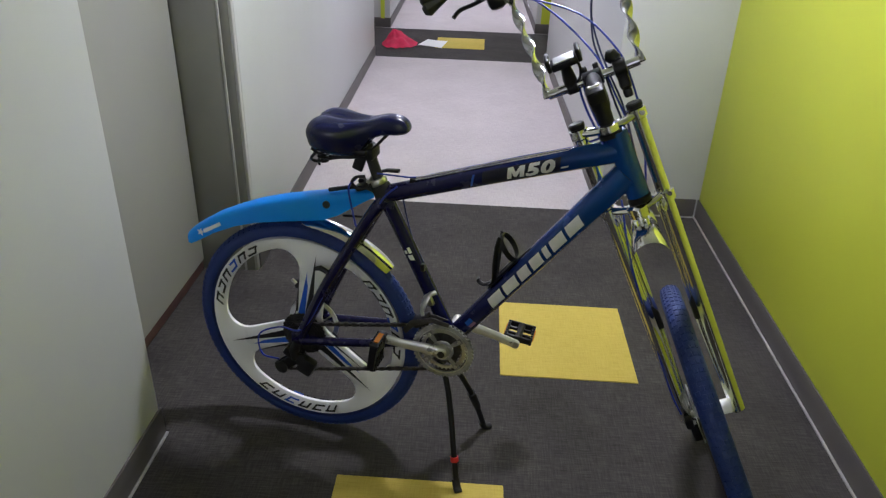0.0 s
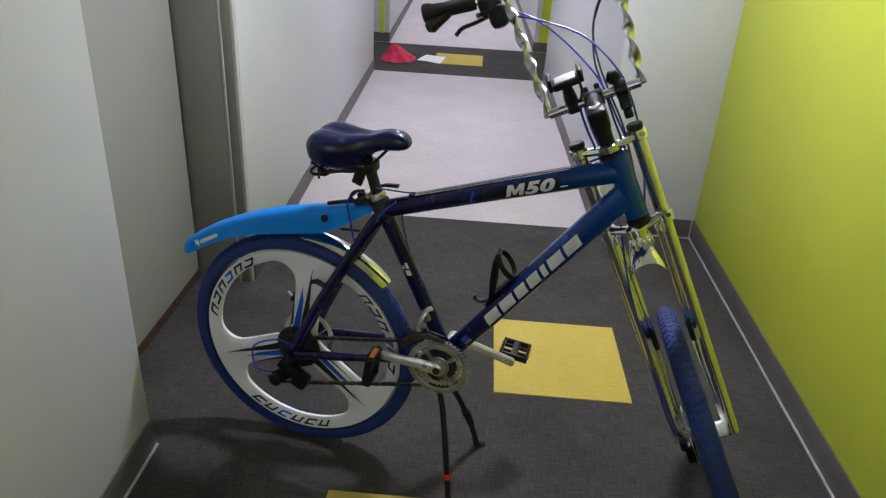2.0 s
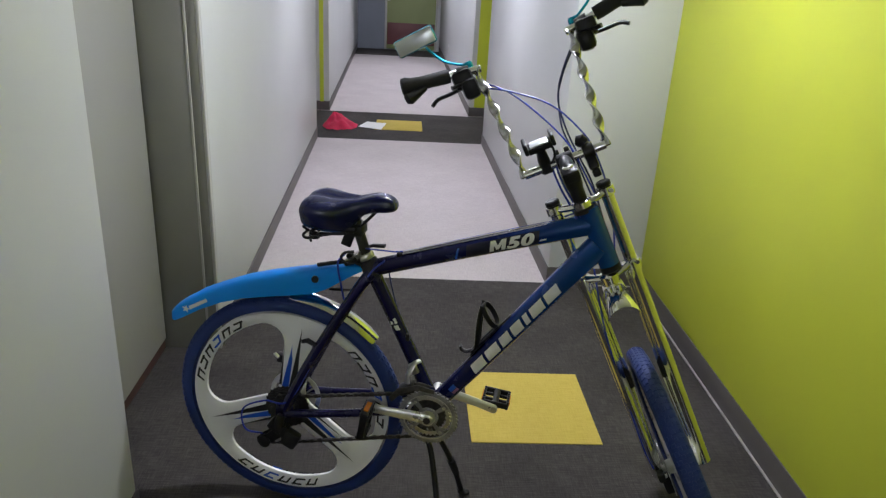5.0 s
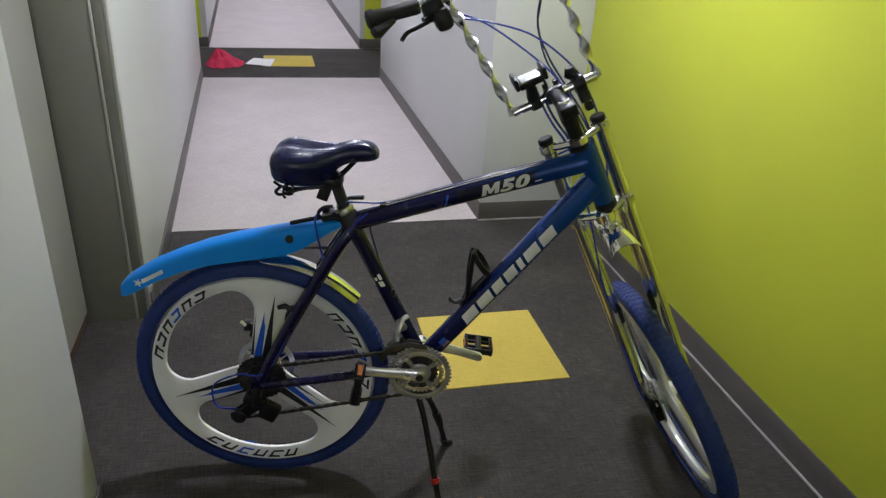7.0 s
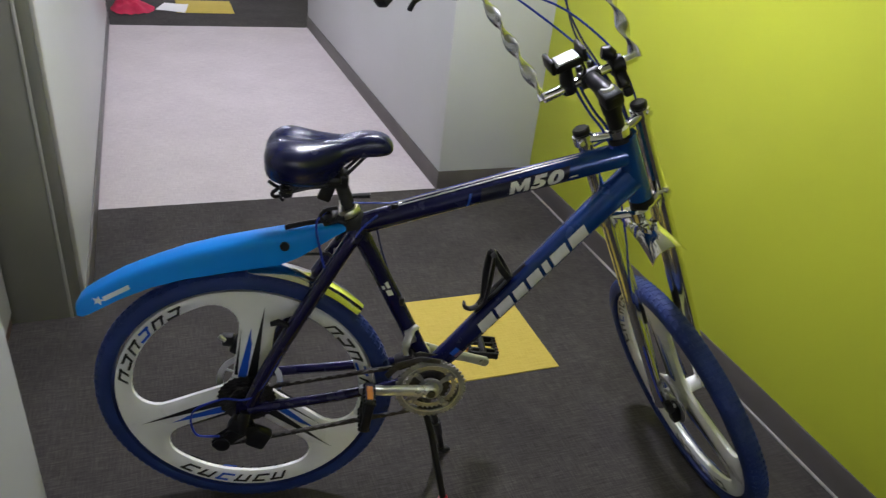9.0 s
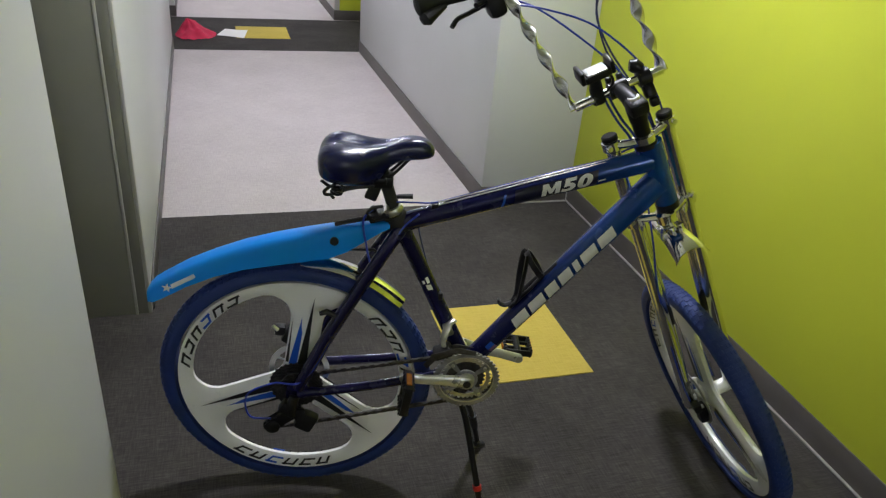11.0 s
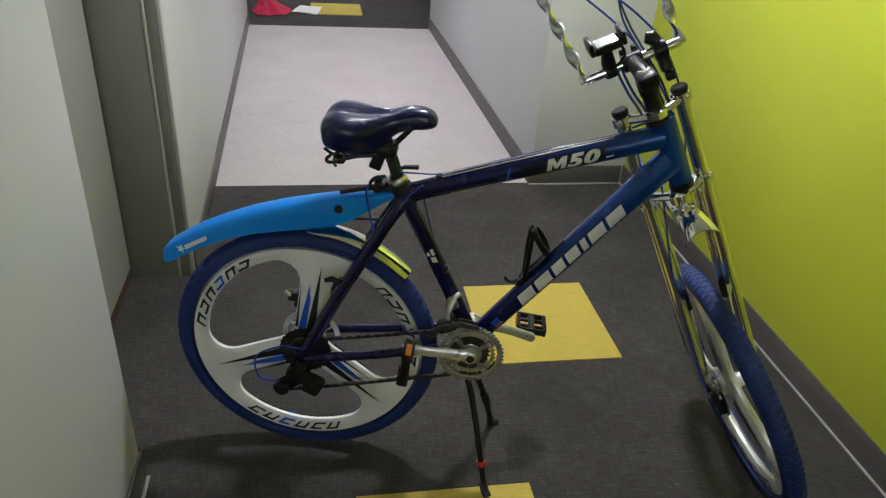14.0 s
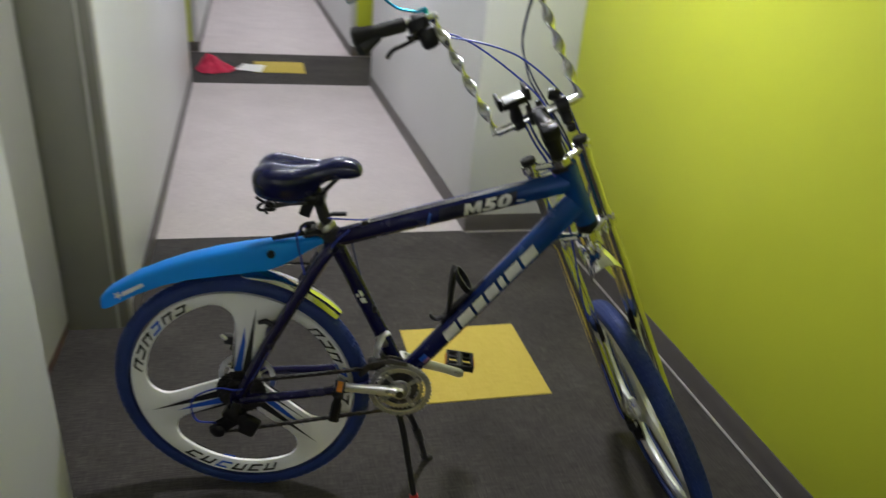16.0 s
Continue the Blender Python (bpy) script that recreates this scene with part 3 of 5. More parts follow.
rear = wheel("rear_wheel", Matrix.Translation(HUB), "white three-spoke rear wheel")
FH = Vector((0.045, 0.0, 0.0))
tilt = math.sqrt(1 - aside.z ** 2)
FH.z = -((FORK @ Vector((0.045, 0, 0))).z - WR * tilt - 0.001) / axis_up.z
front = wheel("front_wheel", FORK @ Matrix.Translation(FH) @ Matrix.Rotation(radians(2.5), 4, "Z"), "white three-spoke front wheel turned aside", HUBF)
turned.append(front)
# the front tyre is the fatter of the two
for ob in front.children:
    if ob.name.startswith(("tyre", "tread")):
        ob.scale = (0.992, 1.2, 0.992)

# brake discs
def disc_mesh(y0, y1):
    """A steel braking ring on six slanted arms round a small carrier, in one piece."""
    n, v, f = 72, [], []
    for k in range(n):
        for y in (y0, y1):
            for r, lean in ((0.016, 0.0), (0.024, 0.0), (0.066, 0.45), (0.080, 0.45)):
                a = 2 * math.pi * k / n + lean
                v.append((r * math.cos(a), y, r * math.sin(a)))
    for k in range(n):
        b, c = 8 * k, 8 * ((k + 1) % n)
        arm = k % 12 == 0
        for i in range(3):
            if i == 1 and not arm:
                continue
            f.append((b + i, b + i + 1, c + i + 1, c + i))
            f.append((b + 4 + i, c + 4 + i, c + 5 + i, b + 5 + i))
        f += [(b, c, c + 4, b + 4), (b + 3, b + 7, c + 7, c + 3)]
        if arm:
            f += [(b + 1, b + 5, b + 6, b + 2), (c + 1, c + 2, c + 6, c + 5)]
        else:
            f += [(b + 1, c + 1, c + 5, b + 5), (b + 2, b + 6, c + 6, c + 2)]
    return mesh_of("brake_disc", v, f, M_NICKEL)


DISC = disc_mesh(0.0395, 0.0420)
for w in (rear, front):
    part("brake_disc", DISC, w, "steel brake disc")

# cassette
part("cassette", joined("cassette", [ring("cog", 0.012, 0.033 + 0.0056 * i, -0.056 + 0.0045 * i, -0.054 + 0.0045 * i, M_CHAIN, teeth=12 + 3 * i, tooth=0.003) for i in range(7)]
     + [lathe("lockring", [(0.006, -0.062), (0.016, -0.060), (0.017, -0.052)], M_ALLOY)]), rear, "oily steel cassette")

# ---- frame ----
frame_part = bpart("frame", sweep("frame", line(HEAD_TOP + (HEAD_TOP - HEAD_LOW) * 0.02, HEAD_LOW), 0.0275, M_PAINT, 24), "blue head tube and tubes of the frame")


def tube(name, pts, r, squash=(1, 1), segs=20):
    return part(name, sweep(name, pts, r, M_PAINT, segs, squash=squash), frame_part)


TT0, TT1 = Vector((0.262, 0, 0.853)), Vector((0.842, 0, 1.044))
tube("top_tube", line(TT0, TT1, 8), [0.0240, 0.0242, 0.0245, 0.025, 0.0258, 0.027, 0.028, 0.0285])
DT0, DT1 = Vector((0.462, 0, 0.444)), Vector((0.872, 0, 0.992))
tube("down_tube", line(DT0, DT1, 8), [0.026, 0.027, 0.0285, 0.030, 0.0308, 0.0312, 0.0325, 0.034])
tube("seat_tube", line(BB, SEAT_TOP), 0.0205)
tube("bottom_bracket_shell", line(BB + Vector((0, -0.036, 0)), BB + Vector((0, 0.036, 0))), 0.023)
for sd in (-1, 1):
    tube("seat_stay", smooth_path([(0.258, sd * 0.014, 0.842), (0.22, sd * 0.034, 0.785), (0.10, sd * 0.056, 0.575), (0.012, sd * 0.066, 0.395)]), 0.0172, segs=14)
    tube("chain_stay", smooth_path([(0.44, sd * 0.02, 0.439), (0.37, sd * 0.043, 0.43), (0.2, sd * 0.058, 0.40), (0.01, sd * 0.067, 0.375)]), 0.0128, segs=14)
    part("dropout", plate("dropout", [(-0.02, 0.36), (0.03, 0.36), (0.04, 0.40), (0.02, 0.42), (-0.018, 0.40)], sd * 0.066 - 0.004, sd * 0.066 + 0.004, M_PAINT, 0.002), frame_part)
    part("brake_boss", sweep("brake_boss", [(0.115, sd * 0.055, 0.61), (0.085, sd * 0.062, 0.63), (0.068, sd * 0.064, 0.625)], [0.007, 0.008, 0.006], M_BLK, 8), frame_part, "black plastic stub")
part("stay_bridge", sweep("stay_bridge", line((0.213, -0.036, 0.775), (0.213, 0.036, 0.775)), 0.008, M_PAINT, 10), frame_part)
part("headset_cup", lathe("headset_cup", [(0.026, -0.006), (0.029, -0.004), (0.029, 0.008), (0.02, 0.012)], M_BLK, "z"), frame_part, "black headset cup").matrix_basis = Matrix.Translation(HEAD_LOW - axis_up * 0.012) @ axis_up.to_track_quat("Z", "X").to_matrix().to_4x4()
part("cable_stop", block("cable_stop", (0.338, -0.006, 0.902), (0.018, 0.014, 0.014), M_BLK, 0.003), frame_part, "black cable stop")
part("lower_cable_stop", block("lower_cable_stop", (0.37, -0.012, 0.655), (0.012, 0.012, 0.022), M_BLK, 0.003), frame_part, "black cable stop")


def tube_radius(radii, length, a):
    k = max(0.0, min(0.9999, a / length)) * (len(radii) - 1)
    i = int(k)
    return radii[i] + (radii[i + 1] - radii[i]) * (k - i)


def wrapped(me, start, end, radii, proud):
    """Bend a flat print round the near side of a tube."""
    o, d = Vector(start), Vector(end) - Vector(start)
    length = d.length
    d.normalize()
    n = Vector((-d.z, 0, d.x))
    bm = bmesh.new()
    bm.from_mesh(me)
    for k in range(-4, 5):
        bmesh.ops.bisect_plane(bm, geom=bm.verts[:] + bm.edges[:] + bm.faces[:], plane_co=o + n * (k * 0.005), plane_no=n)
    for v in bm.verts:
        q = v.co - o
        a, z = q.dot(d), q.dot(n)
        r = tube_radius(radii, length, a) + proud
        w = min(1.35, abs(z) / r)
        v.co = o + d * a + n * (math.copysign(math.sin(w), z) * r) + Vector((0, -math.cos(w) * r, 0))
    bm.to_mesh(me)
    bm.free()
    return me


TT = (TT0, TT1, [0.0240, 0.0242, 0.0245, 0.025, 0.0258, 0.027, 0.028, 0.0285])
DT = (DT0, DT1, [0.026, 0.027, 0.0285, 0.030, 0.0308, 0.0312, 0.0325, 0.034])
ST = (BB, SEAT_TOP, [0.0205, 0.0205])


def side_sign(name, at, pieces, material, on, parent, label, proud=0.0006):
    """Printed shapes on the near side of a tube: pieces of (start, end, low, high, slant)."""
    d = (on[1] - on[0]).normalized()
    o = on[0] + d * at
    n = Vector((-d.z, 0, d.x))
    v, f = [], []
    for x0, x1, z0, z1, sl in pieces:
        k = len(v)
        for x, z in ((x0, z0), (x1, z0), (x1 + sl, z1), (x0 + sl, z1)):
            v.append(o + d * x + n * z)
        f.append((k, k + 1, k + 2, k + 3))
    return part(name, wrapped(mesh_of(name, v, f, material), *on, proud), parent, label)


def letters(name, text, at, low, size, material, on, parent, label, shear=0.25, stretch=1.0):
    cu = bpy.data.curves.new(name, "FONT")
    cu.body, cu.size, cu.shear, cu.offset, cu.space_character = text, size, shear, 0.0021, 1.14
    tmp = bpy.data.objects.new(name, cu)
    scene.collection.objects.link(tmp)
    me = bpy.data.meshes.new_from_object(tmp.evaluated_get(bpy.context.evaluated_depsgraph_get()))
    bpy.data.objects.remove(tmp)
    me.materials.clear()
    me.materials.append(material)
    d = (on[1] - on[0]).normalized()
    n = Vector((-d.z, 0, d.x))
    m_ = Matrix((d * stretch, n, Vector((0, -1, 0)))).transposed().to_4x4()
    me.transform(Matrix.Translation(on[0] + d * at + n * low) @ m_)
    return part(name, wrapped(me, *on, 0.0012), parent, label)


dt_dir = (DT1 - DT0).normalized()
# maker's name as plain slanted blocks, one to a letter
tt_dir = (TT1 - TT0).normalized()
blocks, x0 = [], 0.0
for wd in (0.058, 0.058, 0.045, 0.047, 0.025, 0.056, 0.058):
    blocks.append((x0 + 0.001, x0 + wd - 0.0065, -0.016, 0.0145, 0.010))
    x0 += wd + 0.0025
for bl in blocks:
    side_sign("lettering_block", 0.170, [bl], M_PRINT, DT, frame_part, "silver white slanted block in place of a letter")
side_sign("black_panel", 0.27, [(0.0, 0.20, -0.021, 0.019, 0.012)], M_PANEL, TT, frame_part, "black printed panel")
LETTER_M = ((0, 0), (0, 1), (0.30, 1), (0.50, 0.52), (0.70, 1), (1, 1), (1, 0), (0.74, 0), (0.74, 0.55), (0.57, 0.12), (0.43, 0.12), (0.26, 0.55), (0.26, 0))
mark = []
for u, w in LETTER_M:
    q = TT0 + tt_dir * (0.338 + u * 0.044 + w * 0.010) + Vector((-tt_dir.z, 0, tt_dir.x)) * (-0.014 + w * 0.0295)
    mark.append(q)
part("lettering", wrapped(mesh_of("lettering", mark, [tuple(range(len(mark)))], M_PRINT), *TT, 0.0012), frame_part, "silver white slanted letter M")
letters("lettering", "50", 0.386, -0.014, 0.042, M_PRINT, TT, frame_part, "silver white slanted number 50", 0.3, 1.55)
side_sign("small_print", 0.475, [(0.0, 0.018, -0.010, -0.006, 0.002)], M_PRINT, TT, frame_part, "small pale print", 0.0012)
st_dir = (SEAT_TOP - BB).normalized()
side_sign("seat_tube_print", 0.262, [(0.0, 0.016, -0.009, 0.004, 0.004), (0.022, 0.040, -0.010, -0.002, 0.0), (0.024, 0.034, 0.002, 0.009, 0.0)], M_PRINT, ST, frame_part, "pale printed mark")
side_sign("sticker", 0.075, [(0.0, 0.024, -0.014, -0.004, 0.0)], M_STICK, DT, frame_part, "small pale purple sticker")
side_sign("sticker", 0.075, [(0.0, 0.024, -0.003, 0.010, 0.0)], M_BLUEINK, DT, frame_part, "small blue sticker")
side_sign("stripe", 0.24, [(0.0, 0.006, -0.016, 0.014, 0.014)], M_BLUEINK, TT, frame_part, "thin blue stripe")

# ---- saddle and post ----
bpart("seat_post", sweep("seat_post", line(SEAT_TOP - st_dir * 0.02, (0.207, 0, 0.985)), 0.0150, M_RUB, 16), "black seat post")
bpart("seat_clamp", lathe("seat_clamp", [(0.0205, -0.009), (0.0235, -0.008), (0.0250, -0.004), (0.0250, 0.004), (0.0235, 0.008), (0.017, 0.009)], M_ALLOY, "z"), "silver clamp ring").matrix_basis = Matrix.Translation(SEAT_TOP) @ st_dir.to_track_quat("Z", "X").to_matrix().to_4x4()
bpart("clamp_lever", sweep("clamp_lever", [(0.225, 0.028, 0.898), (0.25, 0.034, 0.905), (0.285, 0.032, 0.908)], [0.006, 0.008, 0.009], M_BLK, 8, squash=(1, 0.6)), "black quick release lever")
bpart("clamp_bolt", sweep("clamp_bolt", line((0.222, -0.032, 0.893), (0.222, 0.03, 0.9)), 0.006, M_ALLOY, 10), "silver clamp bolt")
bpart("reflector_bracket", joined("reflector_bracket", [block("b", (0.188, -0.006, 0.932), (0.03, 0.012, 0.042), M_BLK, 0.004, Matrix.Rotation(radians(20), 4, "Y")), sweep("s", line((0.19, -0.006, 0.95), (0.215, -0.006, 0.957)), 0.007, M_BLK, 8)]), "black reflector bracket")


def saddle_mesh():
    # x, half width, top, droop of the edge, underside
    rows = [(0.060, 0.030, 1.040, 0.012, 1.005), (0.066, 0.060, 1.054, 0.024, 0.990), (0.080, 0.082, 1.066, 0.032, 0.982), (0.105, 0.090, 1.073, 0.036, 0.976),
            (0.135, 0.088, 1.071, 0.040, 0.972), (0.165, 0.074, 1.069, 0.042, 0.970), (0.190, 0.056, 1.070, 0.040, 0.972), (0.208, 0.046, 1.071, 0.036, 0.986), (0.224, 0.039, 1.073, 0.032, 1.012),
            (0.255, 0.034, 1.082, 0.032, 1.030), (0.290, 0.032, 1.083, 0.032, 1.034), (0.312, 0.028, 1.076, 0.026, 1.038), (0.322, 0.021, 1.066, 0.016, 1.042), (0.326, 0.012, 1.058, 0.006, 1.047)]
    n = 28
    v, f = [], []
    for x, w, top, dr, low in rows:
        groove = 0.016 * math.exp(-((x - 0.14) / 0.085) ** 2)
        for k in range(n):
            a = 2 * math.pi * k / n
            c, s = math.cos(a), math.sin(a)
            y = w * math.copysign(abs(c) ** 0.75, c)
            if s >= 0:
                z = (top - dr) + dr * abs(s) ** 0.8 - groove * math.exp(-(y / 0.018) ** 2)
            else:
                z = (top - dr) - (top - dr - low) * abs(s) ** 0.55
                y *= 0.90
            v.append((x, y, z))
    for i in range(len(rows) - 1):
        for k in range(n):
            f.append((i * n + k, (i + 1) * n + k, (i + 1) * n + (k + 1) % n, i * n + (k + 1) % n))
    f.append(tuple(range(n))[::-1])
    f.append(tuple(range((len(rows) - 1) * n, len(rows) * n))[::-1])
    bm = bmesh.new()
    bv = [bm.verts.new(p) for p in v]
    for q in f:
        bm.faces.new([bv[i] for i in q])
    bmesh.ops.recalc_face_normals(bm, faces=bm.faces)
    bmesh.ops.subdivide_edges(bm, edges=bm.edges[:], cuts=1, use_grid_fill=True, smooth=0.6)
    me = bm_mesh("saddle", bm, M_SADDLE)
    me.polygons.foreach_set("use_smooth", [True] * len(me.polygons))
    return me


saddle = bpart("saddle", saddle_mesh(), "navy black padded saddle with a centre groove")
for sd in (-1, 1):
    part("rail", sweep("rail", smooth_path([(0.07, sd * 0.045, 0.985), (0.10, sd * 0.03, 0.965), (0.2, sd * 0.02, 0.972), (0.28, sd * 0.012, 1.045)]), 0.0038, M_BLK, 8), saddle)
    part("wire_loop", sweep("wire_loop", smooth_path([(0.19, sd * 0.018, 0.970), (0.13, sd * 0.034, 0.962), (0.088, sd * 0.052, 0.955), (0.078, sd * 0.062, 0.966), (0.09, sd * 0.066, 0.980)]), 0.0042, M_BLK, 8), saddle, "black wire loop")
    part("spring", sweep("spring", [Vector((0.105 + 0.012 * math.cos(a * 0.8), sd * 0.048 + 0.014 * math.sin(a * 0.8), 0.978 - 0.0013 * a)) for a in range(0, 22)], 0.0036, M_BLK, 6), saddle, "black coil spring")
part("underside", block("underside", (0.165, 0, 0.985), (0.11, 0.08, 0.02), M_BLK, 0.008), saddle, "black underside pan")
part("rail_clamp", block("rail_clamp", (0.212, 0, 0.978), (0.046, 0.056, 0.03), M_BLK, 0.006), saddle, "black rail clamp")

# mudguard mount and knobs round the seat tube
mount = bpart("mudguard_mount", lathe("mudguard_mount", [(0.0205, -0.024), (0.0262, -0.022), (0.0275, -0.006), (0.0265, 0.006), (0.0275, 0.018), (0.0240, 0.024), (0.0205, 0.025)], M_RUB, "z", 22), "black clamp round the seat tube")
mount.matrix_basis = Matrix.Translation(SEAT_TOP - st_dir * 0.034) @ st_dir.to_track_quat("Z", "X").to_matrix().to_4x4()
for px, py, pz, sz in ((0.205, -0.012, 0.872, 0.02), (0.190, 0.006, 0.880, 0.018), (0.216, -0.022, 0.884, 0.014)):
    bpart("mount_knob", lathe("mount_knob", [(0.0, -0.010), (sz * 0.45, -0.010), (sz * 0.5, -0.006), (sz * 0.5, 0.006), (0.0, 0.010)], M_BLK, "y", 14, (px, py, pz)), "black knob")
bpart("loop_strap", sweep("loop_strap", smooth_path([(0.212, -0.026, 0.905), (0.188, -0.032, 0.902), (0.176, -0.032, 0.885), (0.192, -0.028, 0.868), (0.214, -0.022, 0.872)]), 0.0042, M_BLK, 8), "black strap loop")

# ---- mudguards ----
def mudguard_mesh():
    # x, top z, side drop, half width
    rows = [(-0.362, 0.644, 0.016, 0.020), (-0.359, 0.654, 0.032, 0.030), (-0.345, 0.668, 0.044, 0.036), (-0.325, 0.682, 0.048, 0.037), (-0.26, 0.722, 0.050, 0.037), (-0.19, 0.754, 0.050, 0.038), (-0.12, 0.782, 0.056, 0.038),
            (-0.04, 0.806, 0.064, 0.038), (0.03, 0.823, 0.069, 0.037), (0.09, 0.836, 0.070, 0.036), (0.13, 0.845, 0.062, 0.033), (0.17, 0.852, 0.044, 0.028), (0.21, 0.857, 0.024, 0.022), (0.232, 0.858, 0.014, 0.018)]
    prof = []
    for k in range(13):
        a = math.pi * k / 12
        prof.append((math.cos(a), math.sin(a)))
    v, f = [], []
    n = len(prof)
    for th in (0.0, 0.0022):
        for x, zt, dr, w in rows:
            for c, s in prof:
                y = (w - th) * math.copysign(abs(c) ** 0.45, c)
                z = zt - dr + (dr - th) * abs(s) ** 0.5
                v.append((x, y, z))
    L = n * len(rows)
    for i in range(len(rows) - 1):
        for k in range(n - 1):
            a, b, c, d = i * n + k, i * n + k + 1, (i + 1) * n + k + 1, (i + 1) * n + k
            f.append((a, b, c, d))
            f.append((L + a, L + d, L + c, L + b))
        for k in (0, n - 1):
            f.append((i * n + k, (i + 1) * n + k, L + (i + 1) * n + k, L + i * n + k))
    for i in (0, len(rows) - 1):
        for k in range(n - 1):
            f.append((i * n + k, i * n + k + 1, L + i * n + k + 1, L + i * n + k))
    bm = bmesh.new()
    bv = [bm.verts.new(p) for p in v]
    for q in f:
        bm.faces.new([bv[i] for i in q])
    return bm_mesh("mudguard", bm, M_FENDER, True)


guard = bpart("mudguard", mudguard_mesh(), "sky blue plastic rear mudguard")
part("bolt_hole", lathe("bolt_hole", [(0.0, -0.0012), (0.0105, -0.0012), (0.0105, 0.004)], M_INK, "y", 20, (0.10, -0.036, 0.812)), guard, "dark round bolt hole")
# small star and pale bar on the near flank
star = []
for k in range(10):
    r_ = 0.0125 if k % 2 == 0 else 0.0055
    star.append((r_ * math.cos(radians(80 + 36 * k)), r_ * math.sin(radians(80 + 36 * k))))
part("emblem", plate("emblem", [(-0.306 + x, 0.668 + z) for x, z in star], -0.0385, -0.0372, M_PRINT), guard, "pale star mark")
part("emblem", plate("emblem", [(-0.293, 0.667), (-0.235, 0.700), (-0.238, 0.710), (-0.296, 0.678)], -0.0388, -0.0376, M_PRINT), guard, "pale bar in place of lettering")
part("strap", sweep("strap", smooth_path([(0.10, -0.01, 0.846), (0.16, -0.012, 0.862), (0.205, -0.02, 0.872), (0.232, -0.024, 0.868)]), 0.006, M_BLK, 8), guard, "black rubber strap")
part("strap", block("strap", (0.205, 0, 0.872), (0.05, 0.052, 0.018), M_BLK, 0.005, Matrix.Rotation(radians(-18), 4, "Y")), guard, "black clamp")


def arc_guard(name, a0, a1, r, half, material, n=18, taper=0.25):
    """A short guard bent round the wheel, its middle arched, with rolled edges."""
    v, f = [], []
    cols = 9
    for th in (0.0, 0.0015):
        for i in range(n + 1):
            a = radians(a0 + (a1 - a0) * i / n)
            e = min(i, n - i) / n
            w = half * (1 - taper * max(0, 1 - e * 8) ** 2)
            for k in range(cols):
                u = -1 + 2 * k / (cols - 1)
                rr = r - th + 0.016 * (1 - u * u)
                v.append((rr * math.cos(a), w * u, rr * math.sin(a)))
    L = (n + 1) * cols
    for i in range(n):
        for k in range(cols - 1):
            a, b, c, d = i * cols + k, i * cols + k + 1, (i + 1) * cols + k + 1, (i + 1) * cols + k
            f.append((a, b, c, d))
            f.append((L + a, L + d, L + c, L + b))
        for k in (0, cols - 1):
            f.append((i * cols + k, (i + 1) * cols + k, L + (i + 1) * cols + k, L + i * cols + k))
    for i in (0, n):
        for k in range(cols - 1):
            f.append((i * cols + k, i * cols + k + 1, L + i * cols + k + 1, L + i * cols + k))
    bm = bmesh.new()
    bv = [bm.verts.new(p) for p in v]
    for q in f:
        bm.faces.new([bv[i] for i in q])
    return bm_mesh(name, bm, material, True)


chrome_guard = bpart("chrome_guard", arc_guard("chrome_guard", 88, 43, 0.362, 0.034, M_CHROME), "short curved chrome mudguard")
chrome_guard.matrix_basis = Matrix.Translation(HUB)
part("spring_wire", sweep("spring_wire", [(0.12, 0.02, 0.385), (0.19, 0.0, 0.40), (0.205, -0.004, 0.39)], 0.004, M_BLK, 8), chrome_guard, "black mount")

# ---- crankset ----
crank = bpart("crankset", lathe("crankset", [(0.0, -0.096), (0.014, -0.096), (0.019, -0.092), (0.021, -0.08), (0.024, -0.074), (0.024, -0.05), (0.016, -0.04), (0.016, 0.095), (0.012, 0.1), (0.0, 0.1)], M_ALLOY), "worn silver crankset")
crank.matrix_basis = Matrix.Translation(BB + Vector((-0.005, 0, 0)))
def slotted_ring(y0, y1, r_in, r_slot, r_rim, r_tip, teeth, half, name, material):
    """A toothed chainring: a hub plate and a rim joined by four arms, with long openings between them."""
    n, v, f = teeth * 4, [], []
    for k in range(n):
        a = 2 * math.pi * k / n
        for y in (y0, y1):
            for r in (r_in, r_slot, r_rim, r_tip + (0.0052 if k % 4 in (1, 2) else 0)):
                v.append((r * math.cos(a), y, r * math.sin(a)))
    for k in range(n):
        b, c = 8 * k, 8 * ((k + 1) % n)
        mid = (math.degrees(2 * math.pi * (k + 0.5) / n) - 85 + 45) % 90 - 45
        gap = abs(mid) < half
        for i in range(3):
            if i == 1 and gap:
                continue
            f.append((b + i, b + i + 1, c + i + 1, c + i))
            f.append((b + 4 + i, c + 4 + i, c + 5 + i, b + 5 + i))
        f.append((b + 3, b + 7, c + 7, c + 3))
        if gap:
            f.append((b + 1, c + 1, c + 5, b + 5))
            f.append((b + 2, b + 6, c + 6, c + 2))
    return mesh_of(name, v, f, material)


